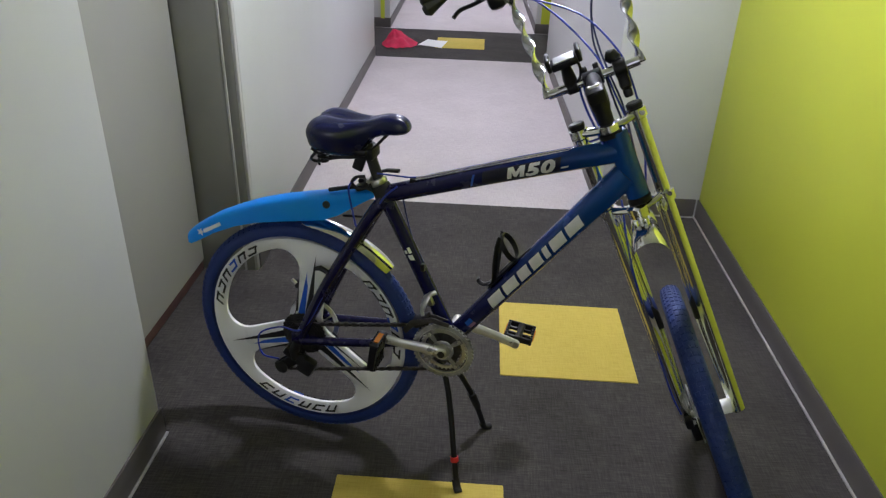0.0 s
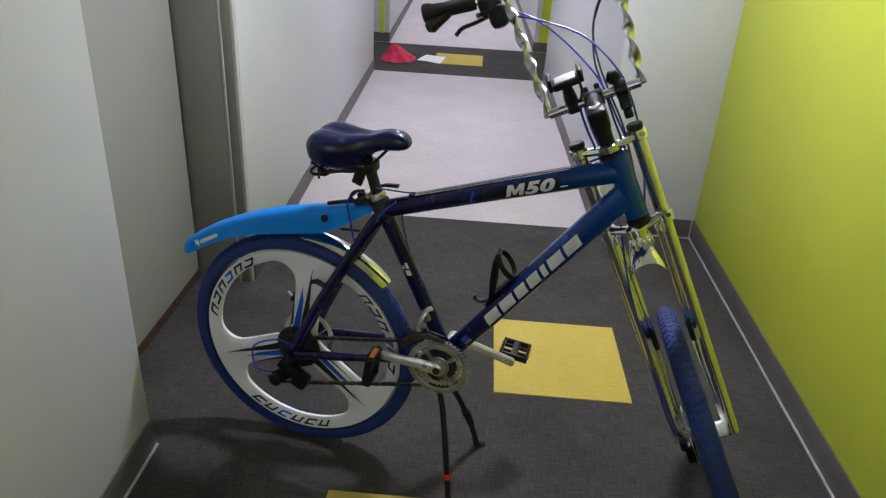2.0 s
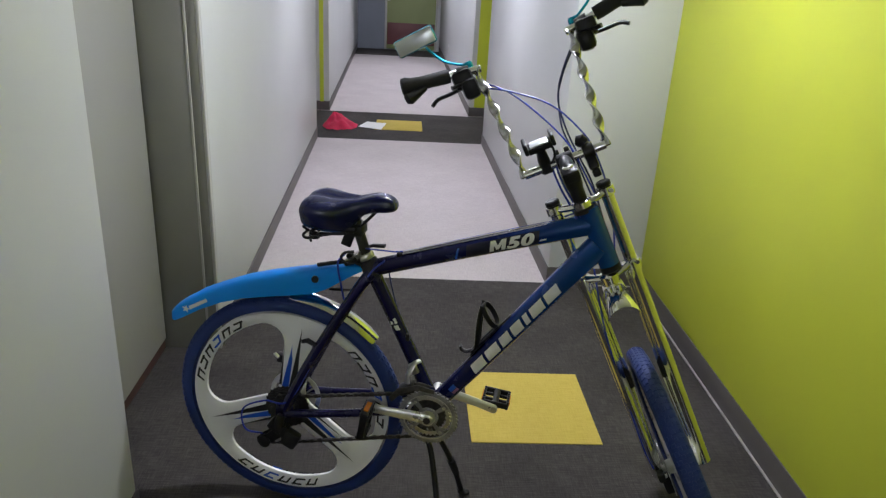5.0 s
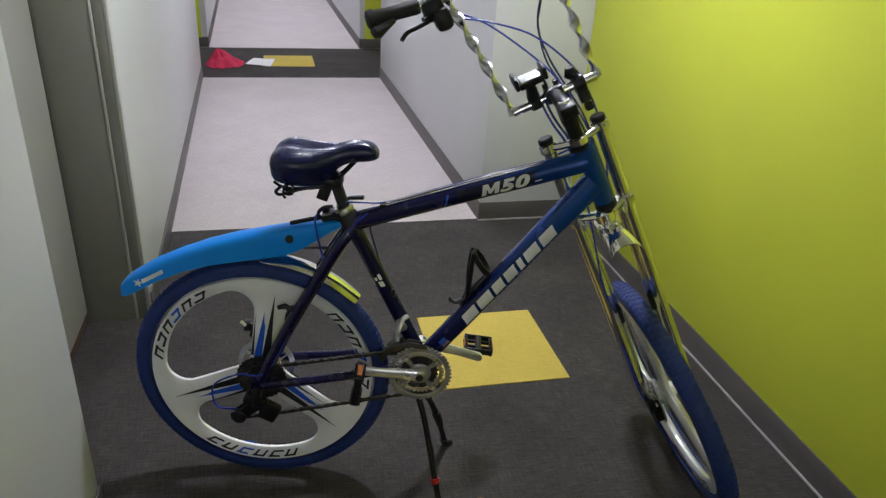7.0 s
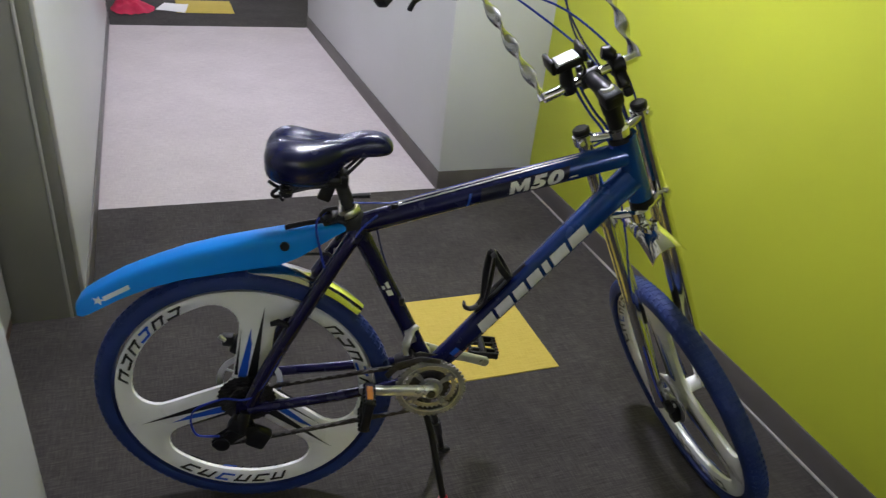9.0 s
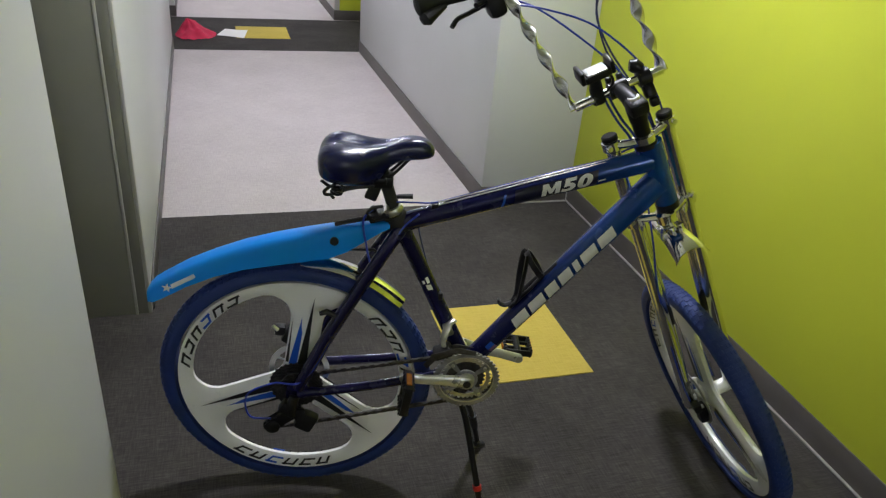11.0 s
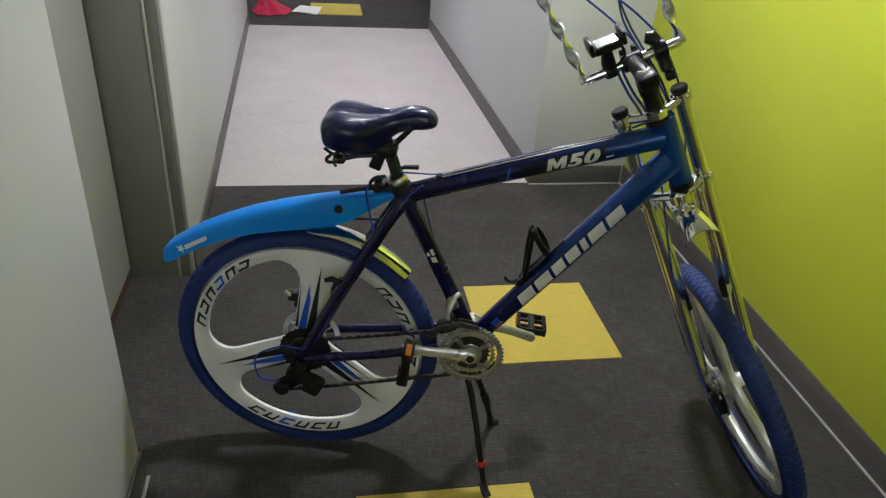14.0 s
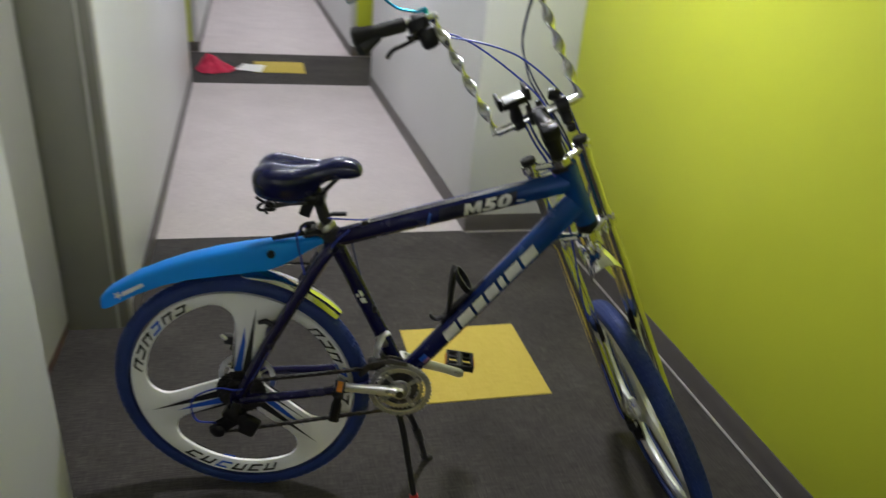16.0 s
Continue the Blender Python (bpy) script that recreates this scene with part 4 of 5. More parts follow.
part("chainring", slotted_ring(-0.0765, -0.0720, 0.018, 0.031, 0.0715, 0.0845, 44, 37, "chainring", M_RING), crank, "dull steel chainring with long slots")
part("chainring", ring("chainring", 0.0545, 0.0630, -0.0690, -0.0655, M_ALLOY, teeth=34, tooth=0.005), crank, "silver middle chainring")
part("chainring", ring("chainring", 0.0190, 0.0480, -0.0620, -0.0585, M_CHAIN, teeth=24, tooth=0.005), crank, "oily small chainring")
part("slot_lip", ring("slot_lip", 0.0715, 0.0738, -0.0785, -0.0765, M_ALLOY, 64), crank, "bright worn rim of the chainring")
for k in range(4):
    a = radians(40 + 90 * k)
    part("ring_bolt", lathe("ring_bolt", [(0.0, -0.0795), (0.0045, -0.0795), (0.005, -0.076)], M_ALLOY, "y", 12, (0.060 * math.cos(a), 0, 0.060 * math.sin(a))), crank)
NEARP, FARP = Vector((-0.166, -0.106, 0.026)), Vector((0.175, 0.108, -0.061))
for pt, y in ((NEARP, -0.086), (FARP, 0.086)):
    part("crank_arm", sweep("crank_arm", [(0, y, 0), (pt.x * 0.3, y + (pt.y - y) * 0.2, pt.z * 0.3), (pt.x * 0.7, y + (pt.y - y) * 0.8, pt.z * 0.7), (pt.x, pt.y, pt.z), (pt.x * 1.06, pt.y, pt.z * 1.06)], [0.0205, 0.0165, 0.0145, 0.0155, 0.009], M_CRANK, 14, squash=(0.55, 1.0)), crank, "silver crank arm")
    part("pedal_eye", lathe("pedal_eye", [(0.0, pt.y - 0.009), (0.006, pt.y - 0.009), (0.012, pt.y - 0.007), (0.012, pt.y + 0.007), (0.0, pt.y + 0.008)], M_ALLOY, "y", 18, (pt.x, 0, pt.z)), crank)
part("crank_bolt", lathe("crank_bolt", [(0.0, -0.0985), (0.010, -0.0985), (0.012, -0.094)], M_INK, "y", 16), crank, "dark crank bolt")


def pedal(center, sd, turn):
    """A cage pedal: two toothed side plates, end bars, axle barrel and amber reflectors."""
    p = bpart("pedal", lathe("pedal", [(0.0, -0.045), (0.009, -0.045), (0.012, -0.02), (0.011, 0.02), (0.013, 0.042), (0.0, 0.043)], M_BLK, "y", 16), "black plastic cage pedal")
    p.matrix_basis = Matrix.Translation(center) @ Matrix.Rotation(turn, 4, "Y") @ Matrix.Diagonal((0.88, 0.86, 0.92, 1))
    for s in (-1, 1):
        bm = box_bm(s * 0.044 - 0.005, s * 0.044 + 0.005, -0.046, 0.046, -0.012, 0.012, 0.003)
        part("cage_bar", bm_mesh("cage_bar", bm, M_BLK, True), p)
        for k in range(6):
            part("tooth", bm_mesh("tooth", box_bm(s * 0.044 - 0.004, s * 0.044 + 0.004, -0.042 + k * 0.015, -0.036 + k * 0.015, -0.0155, 0.0155, 0.001), M_BLK), p)
        bm = box_bm(-0.045, 0.045, s * 0.044 - 0.004, s * 0.044 + 0.004, -0.011, 0.011, 0.003)
        part("cage_end", bm_mesh("cage_end", bm, M_BLK, True), p)
        bm = box_bm(s * 0.0502 - 0.0015, s * 0.0502 + 0.0015, -0.026, 0.026, -0.0075, 0.0075, 0.001)
        part("reflector", bm_mesh("reflector", bm, M_AMBER), p, "amber pedal reflector")
    for s in (-1, 1):
        part("web", bm_mesh("web", box_bm(-0.042, 0.042, s * 0.016 - 0.004, s * 0.016 + 0.004, -0.006, 0.006, 0.002), M_BLK, True), p)
    return p


pedal(BB + NEARP + Vector((0, -0.058, 0)), -1, radians(-82))
pedal(BB + FARP + Vector((-0.003, 0.058, 0.003)), 1, radians(6))

# ---- chain, derailleurs ----
def chain_mesh():
    y = -0.052
    path = []
    c0, r0 = Vector((HUB.x, y, HUB.z)), 0.040
    c1, r1 = Vector((BB.x, -0.060, BB.z)), 0.074
    pts = [Vector((c0.x - 0.036, y, c0.z - 0.02)), Vector((c0.x - 0.036, y, c0.z + 0.018)), Vector((c0.x - 0.014, y, c0.z + 0.040)), Vector((c0.x + 0.012, y, c0.z + 0.041))]
    for k in range(9):
        a = radians(100 - 200 * k / 8)
        pts.append(c1 + Vector((r1 * math.cos(a), 0, r1 * math.sin(a))))
    pts += [Vector((0.02, -0.06, 0.268)), Vector((-0.055, -0.062, 0.256)), Vector((-0.068, -0.062, 0.272)), Vector((-0.03, -0.06, 0.30)), Vector((0.004, -0.056, 0.322)), Vector((-0.03, -0.054, 0.352))]
    dist = [0.0]
    for a, b in zip(pts, pts[1:]):
        dist.append(dist[-1] + (b - a).length)
    v, f = [], []
    n = int(dist[-1] / 0.0127)
    for i in range(n):
        s = (i + 0.5) * 0.0127
        k = max(j for j in range(len(dist) - 1) if dist[j] <= s)
        t = (s - dist[k]) / (dist[k + 1] - dist[k])
        p = pts[k].lerp(pts[k + 1], t)
        d = (pts[k + 1] - pts[k]).normalized()
        nrm = Vector((-d.z, 0, d.x)).normalized()
        w = 0.0046 if i % 2 else 0.003
        o = len(v)
        for a in (-0.0072, 0.0072):
            for b in (-w, w):
                for c in (-0.0056, 0.0056):
                    v.append(p + d * a + Vector((0, b, 0)) + nrm * (c * (0.6 if i % 2 else 1.0)))
        for q in ((0, 1, 3, 2), (4, 6, 7, 5), (0, 4, 5, 1), (2, 3, 7, 6), (0, 2, 6, 4), (1, 5, 7, 3)):
            f.append(tuple(o + j for j in q))
    return mesh_of("chain", v, f, M_CHAIN)


bpart("chain", chain_mesh(), "oily dark steel chain")
rd = bpart("rear_derailleur", joined("rear_derailleur", [block("b", (-0.012, -0.082, 0.338), (0.05, 0.03, 0.036), M_BLK, 0.008, Matrix.Rotation(radians(35), 4, "Y")), sweep("arm", [(0.004, -0.078, 0.375), (-0.004, -0.086, 0.35), (-0.002, -0.085, 0.322)], [0.013, 0.016, 0.014], M_BLK, 12)]), "black rear derailleur")
part("cage_plate", plate("cage_plate", [(0.02, 0.335), (0.018, 0.305), (-0.062, 0.245), (-0.082, 0.258), (-0.082, 0.278), (-0.05, 0.292), (-0.005, 0.336)], -0.073, -0.070, M_BLK, 0.001), rd)
part("cage_plate", plate("cage_plate", [(0.016, 0.33), (0.014, 0.305), (-0.062, 0.248), (-0.078, 0.26), (-0.075, 0.28), (-0.01, 0.33)], -0.055, -0.052, M_BLK, 0.001), rd)
for cx, cz in ((0.004, 0.318), (-0.062, 0.267)):
    part("jockey_wheel", ring("jockey_wheel", 0.004, 0.017, -0.068, -0.058, M_BLK, teeth=11, tooth=0.003, center=(cx, 0, cz)), rd)
part("jockey_bolt", lathe("jockey_bolt", [(0.0, -0.076), (0.005, -0.076), (0.006, -0.072)], M_ALLOY, "y", 12, (0.004, 0, 0.318)), rd, "silver bolt")
part("parallelogram", block("parallelogram", (0.034, -0.084, 0.300), (0.052, 0.030, 0.058), M_BLK, 0.010, Matrix.Rotation(radians(28), 4, "Y")), rd, "black parallelogram link")
part("pulley_guard", lathe("pulley_guard", [(0.0, -0.080), (0.016, -0.080), (0.020, -0.077), (0.020, -0.070)], M_BLK, "y", 18, (-0.058, 0, 0.266)), rd, "black pulley cover")
part("link_plate", block("link_plate", (0.02, -0.09, 0.318), (0.036, 0.012, 0.05), M_BLK, 0.006, Matrix.Rotation(radians(-15), 4, "Y")), rd)
bpart("front_derailleur", joined("front_derailleur", [sweep("a", smooth_path([(0.412, -0.022, 0.590), (0.398, -0.034, 0.585), (0.388, -0.046, 0.566), (0.384, -0.054, 0.540), (0.392, -0.060, 0.520)]), [0.009] * 9 + [0.011] * 12 + [0.008] * 12, M_ALLOY, 10, squash=(1, 0.55)), block("a2", (0.396, -0.030, 0.566), (0.020, 0.016, 0.034), M_ALLOY, 0.003, Matrix.Rotation(radians(-26), 4, "Y")), plate("c", [(0.335, 0.49), (0.36, 0.525), (0.42, 0.545), (0.47, 0.535), (0.468, 0.522), (0.42, 0.528), (0.37, 0.508), (0.345, 0.478)], -0.082, -0.079, M_CHAIN, 0.001), plate("d", [(0.345, 0.49), (0.37, 0.522), (0.42, 0.54), (0.465, 0.53), (0.42, 0.522), (0.36, 0.485)], -0.058, -0.055, M_CHAIN, 0.001), block("e", (0.385, -0.055, 0.515), (0.05, 0.04, 0.028), M_BLK, 0.007, Matrix.Rotation(radians(-25), 4, "Y"))]), "silver and black front derailleur")
bpart("brake_caliper", joined("brake_caliper", [block("a", (-0.02, 0.062, 0.468), (0.044, 0.03, 0.05), M_BLK, 0.008, Matrix.Rotation(radians(30), 4, "Y")), block("b", (-0.05, 0.064, 0.485), (0.03, 0.024, 0.03), M_BLK, 0.006), sweep("s", line((-0.055, 0.05, 0.492), (-0.068, 0.05, 0.505)), 0.005, M_ALLOY, 8)]), "black rear disc caliper")

# ---- stand ----
stand = bpart("kickstand", block("kickstand", (0.425, 0, 0.402), (0.07, 0.05, 0.045), M_BLK, 0.01), "black double-leg centre stand")
part("stand_leg", sweep("stand_leg", smooth_path([(0.418, -0.018, 0.392), (0.448, -0.030, 0.368), (0.474, -0.050, 0.305), (0.496, -0.080, 0.215), (0.515, -0.112, 0.13), (0.54, -0.150, 0.012)]), 0.0090, M_BLK, 12), stand, "black stand leg")
part("stand_leg", sweep("stand_leg", smooth_path([(0.422, 0.018, 0.390), (0.456, 0.030, 0.358), (0.484, 0.048, 0.285), (0.512, 0.078, 0.20), (0.532, 0.104, 0.12), (0.556, 0.130, 0.012)]), 0.0090, M_BLK, 12), stand, "black stand leg")
part("foot", sweep("foot", smooth_path([(0.533, -0.142, 0.035), (0.541, -0.152, 0.012), (0.55, -0.165, 0.004)]), [0.0125] * 16 + [0.009], M_RUB, 12, squash=(1, 0.8)), stand, "black rubber foot")
part("foot", sweep("foot", smooth_path([(0.548, 0.122, 0.035), (0.556, 0.132, 0.012), (0.575, 0.146, 0.006)]), [0.0125] * 16 + [0.010], M_RUB, 12, squash=(1, 0.8)), stand, "black rubber foot")
part("band", sweep("band", line((0.521, -0.121, 0.102), (0.524, -0.126, 0.088)), 0.0125, M_REDINK, 12), stand, "red band")
part("knee", sweep("knee", line((0.517, 0.084, 0.182), (0.534, 0.106, 0.115)), [0.014, 0.012], M_BLK, 10), stand)

# ---- bottle cage ----
cage = bpart("bottle_cage", sweep("bottle_cage", line((0.555, 0, 0.618), (0.66, 0, 0.757)), 0.006, M_BLK, 8, squash=(1.4, 0.6)), "black wire bottle cage")
cn = Vector((-dt_dir.z, 0, dt_dir.x))


def cage_wire(pts):
    """Points as along the down tube, off it, aside."""
    o = DT0 + dt_dir * 0.24
    part("wire", sweep("wire", smooth_path([o + dt_dir * a + cn * b + Vector((0, c, 0)) for a, b, c in pts], 6), 0.0078, M_BLK, 8, squash=(1.3, 0.55)), cage)


def cage_ring(a0, mid, rad, wide):
    """The flat band that holds the bottle, across the tube."""
    o, n = DT0 + dt_dir * 0.24, 36
    v, f = [], []
    for k in range(n):
        t = 2 * math.pi * k / n
        for da, dr in ((-wide, 0.0), (wide, 0.0), (wide, 0.0035), (-wide, 0.0035)):
            r = rad + dr
            lean = 0.010 * math.cos(t)
            v.append(o + dt_dir * (a0 + da + lean) + cn * (mid + r * math.cos(t)) + Vector((0, r * math.sin(t), 0)))
    for k in range(n):
        b, c = 4 * k, 4 * ((k + 1) % n)
        for i in range(4):
            j = (i + 1) % 4
            f.append((b + i, b + j, c + j, c + i))
    part("band", mesh_of("band", v, f, M_BLK, True), cage, "black bottle band")


cage_ring(0.090, 0.071, 0.034, 0.0075)
cage_wire([(-0.028, 0.036, 0.0), (-0.046, 0.046, 0.0), (-0.050, 0.062, 0.0), (-0.042, 0.070, 0.0)])
for sd in (-1, 1):
    cage_wire([(-0.030, 0.034, sd * 0.004), (-0.006, 0.038, sd * 0.012), (0.040, 0.070, sd * 0.026), (0.082, 0.098, sd * 0.026), (0.098, 0.106, sd * 0.014)])
    cage_wire([(-0.02, 0.034, sd * 0.003), (0.03, 0.034, sd * 0.010), (0.08, 0.034, sd * 0.004)])

# ---- fork ----
LEGX, LEGY = 0.030, 0.070
DROP = FH.z
crown = fpart("upper_crown", joined("upper_crown", [sweep("w", smooth_path([(LEGX, -LEGY, -0.008), (0.012, -0.04, -0.012), (0.0, 0.0, -0.014), (0.012, 0.04, -0.012), (LEGX, LEGY, -0.008)]), [0.013] * 33, M_CHROME, 12, squash=(1.15, 0.75)), lathe("c", [(0.017, -0.022), (0.026, -0.020), (0.026, -0.004), (0.017, 0.0)], M_CHROME, "z", 28), lathe("s", [(0.017, -0.036), (0.028, -0.034), (0.028, -0.024), (0.017, -0.022)], M_BLK, "z", 28)]), "chrome upper fork crown")
low = fpart("lower_crown", joined("lower_crown", [sweep("w", smooth_path([(LEGX, -LEGY, -0.217), (0.012, -0.04, -0.223), (0.0, 0.0, -0.227), (0.012, 0.04, -0.223), (LEGX, LEGY, -0.217)]), [0.013] * 33, M_CHROME, 12, squash=(1.15, 0.8)), lathe("c", [(0.012, -0.25), (0.025, -0.246), (0.027, -0.22), (0.02, -0.214)], M_CHROME, "z", 28)]), "chrome lower fork crown")
for sd in (-1, 1):
    leg = fpart("fork_leg", sweep("fork_leg", line((LEGX, sd * LEGY, 0.004), (LEGX, sd * LEGY, DROP - 0.004), 10), 0.0170, M_CHROME, 20), "chrome fork leg")
    part("leg_cap", lathe("leg_cap", [(0.0, 0.018), (0.016, 0.018), (0.0195, 0.015), (0.0195, 0.006), (0.0172, 0.004)], M_BLK, "z", 24, (LEGX, sd * LEGY, 0)), leg, "black knurled cap")
    part("collar", lathe("collar", [(0.0172, 0.004), (0.0228, 0.002), (0.0228, -0.020), (0.0172, -0.024)], M_CHROME, "z", 24, (LEGX, sd * LEGY, 0)), leg)
    part("collar", lathe("collar", [(0.0172, -0.212), (0.0238, -0.214), (0.0238, -0.238), (0.0172, -0.240)], M_CHROME, "z", 24, (LEGX, sd * LEGY, 0)), leg)
    part("pinch_bolt", sweep("pinch_bolt", line((LEGX - 0.026, sd * (LEGY + 0.012), -0.008), (LEGX + 0.02, sd * (LEGY + 0.012), -0.008)), 0.006, M_CHROME, 10), leg)
    part("pinch_bolt", sweep("pinch_bolt", line((LEGX - 0.028, sd * (LEGY + 0.012), -0.217), (LEGX + 0.02, sd * (LEGY + 0.012), -0.217)), 0.006, M_CHROME, 10), leg)
    rod = fpart("fork_strut", sweep("fork_strut", [(LEGX + 0.013, sd * (LEGY - 0.019), -0.24), (LEGX + 0.013, sd * (LEGY - 0.021), -0.55), (FH.x, sd * 0.058, DROP + 0.012)], 0.0085, M_CHROME, 14), "thin chrome strut beside a fork leg")
    part("sleeve", sweep("sleeve", [(LEGX + 0.008, sd * (LEGY - 0.016), -0.515), (LEGX + 0.010, sd * (LEGY - 0.018), -0.535), (LEGX + 0.012, sd * (LEGY - 0.019), -0.585)], [0.006, 0.0125, 0.0115], M_BLK, 12), rod, "black rubber stop")
    part("axle_nut", sweep("axle_nut", line((FH.x, sd * 0.050, DROP), (FH.x, sd * (LEGY + 0.014), DROP)), 0.0075, M_ALLOY, 6), rod)
    part("dropout_link", plate("dropout_link", [(LEGX - 0.016, DROP - 0.006), (LEGX - 0.012, DROP + 0.012), (FH.x + 0.014, DROP + 0.016), (FH.x + 0.018, DROP - 0.010), (FH.x, DROP - 0.014)], sd * (LEGY - 0.008) - 0.003, sd * (LEGY - 0.008) + 0.003, M_BLK, 0.001), rod)
fpart("hub_cap", lathe("hub_cap", [(0.0, -0.056), (0.018, -0.056), (0.0205, -0.053), (0.0205, -0.016), (0.0, -0.014)], M_WHITE, "y", 28, (FH.x, 0, FH.z)), "white plastic hub cap")
fpart("front_caliper", joined("front_caliper", [block("a", (FH.x - 0.045, 0.05, FH.z - 0.02), (0.035, 0.03, 0.06), M_BLK, 0.008), block("b", (FH.x - 0.05, 0.062, FH.z + 0.012), (0.03, 0.022, 0.03), M_BLK, 0.006), sweep("s", line((FH.x - 0.055, 0.07, FH.z + 0.01), (FH.x - 0.055, 0.045, FH.z + 0.012)), 0.006, M_ALLOY, 8)]), "black front disc caliper")


def flared_guard():
    """A short chrome guard under the crown: an arched plate that widens towards its turned-down lip."""
    rows = [(0.078, 0.020, 0.006, -0.262), (0.066, 0.028, 0.010, -0.262), (0.030, 0.031, 0.014, -0.262), (-0.010, 0.033, 0.017, -0.264), (-0.050, 0.035, 0.020, -0.268),
            (-0.085, 0.039, 0.022, -0.276), (-0.106, 0.041, 0.022, -0.283), (-0.118, 0.044, 0.019, -0.291)]
    cols, v, f = 13, [], []
    for th in (0.0, 0.0018):
        for x, w, h, z in rows:
            for k in range(cols):
                u = -1 + 2 * k / (cols - 1)
                curl = 0.010 * max(0.0, abs(u) - 0.72) / 0.28
                v.append((x, w * u, z + h * (1 - u * u) - curl - th))
    L = cols * len(rows)
    for i in range(len(rows) - 1):
        for k in range(cols - 1):
            a, b, c, d = i * cols + k, i * cols + k + 1, (i + 1) * cols + k + 1, (i + 1) * cols + k
            f += [(a, b, c, d), (L + a, L + d, L + c, L + b)]
        for k in (0, cols - 1):
            f.append((i * cols + k, (i + 1) * cols + k, L + (i + 1) * cols + k, L + i * cols + k))
    for i in (0, len(rows) - 1):
        for k in range(cols - 1):
            f.append((i * cols + k, i * cols + k + 1, L + i * cols + k + 1, L + i * cols + k))
    bm = bmesh.new()
    bv = [bm.verts.new(p) for p in v]
    for q in f:
        bm.faces.new([bv[i] for i in q])
    return bm_mesh("front_guard", bm, M_CHROME, True)


visor = fpart("front_guard", flared_guard(), "short flared chrome front guard")
for sd in (-1, 1):
    part("guard_bolt", lathe("guard_bolt", [(0.0, -0.236), (0.006, -0.236), (0.0075, -0.240), (0.0075, -0.252)], M_CHROME, "z", 12, (-0.052, sd * 0.012, 0)), visor, "chrome bolt head")
fpart("guard_bracket", joined("guard_bracket", [sweep("a", [(-0.004, 0, -0.235), (-0.026, 0, -0.252), (-0.045, 0, -0.268)], 0.008, M_CHROME, 10), sweep("b", line((-0.036, -0.026, -0.266), (-0.036, 0.026, -0.266)), 0.006, M_CHROME, 8), block("c", (-0.045, 0, -0.272), (0.02, 0.024, 0.02), M_CHROME, 0.005)]), "chrome guard bracket")

# ---- stem and handlebar ----
BARX, BARZ = 0.091, 0.092
stem = fpart("stem", joined("stem", [sweep("q", [(0, 0, -0.006), (0, 0, 0.03), (0, 0, 0.040), (0, 0, 0.066)], [0.0185, 0.019, 0.022, 0.024], M_BLK, 20), sweep("e", [(-0.026, 0, 0.062), (-0.004, 0, 0.074), (0.03, 0, 0.085), (0.078, 0, 0.092)], [0.020, 0.0235, 0.0195, 0.0175], M_BLK, 18), block("k", (-0.010, 0, 0.074), (0.046, 0.046, 0.036), M_BLK, 0.009, Matrix.Rotation(radians(-14), 4, "Y"))]), "black quill stem")
part("clamp", joined("clamp", [lathe("b", [(0.0135, -0.024), (0.0205, -0.022), (0.0205, 0.022), (0.0135, 0.024)], M_BLK, "y", 22, (BARX, 0, BARZ)), block("d", (BARX + 0.012, 0.014, BARZ + 0.022), (0.016, 0.014, 0.02), M_BLK, 0.004), block("d2", (BARX + 0.012, -0.014, BARZ + 0.022), (0.016, 0.014, 0.02), M_BLK, 0.004)]), stem, "black bar clamp")
part("wedge_bolt", lathe("wedge_bolt", [(0.0, 0.002), (0.014, 0.002), (0.016, -0.006)], M_ALLOY, "z", 20, (-0.004, 0, 0.094)), stem, "silver stem bolt")
bar = fpart("handlebar", sweep("handlebar", line((BARX, -0.113, BARZ), (BARX, 0.113, BARZ), 6), 0.0118, M_CHROME, 20), "chrome handlebar with twisted uprights")
flat = [(math.cos(2 * math.pi * k / 16), 0.34 * math.sin(2 * math.pi * k / 16)) for k in range(16)]
TOPX, TOPY, TOPZ = 0.318, 0.142, 0.388
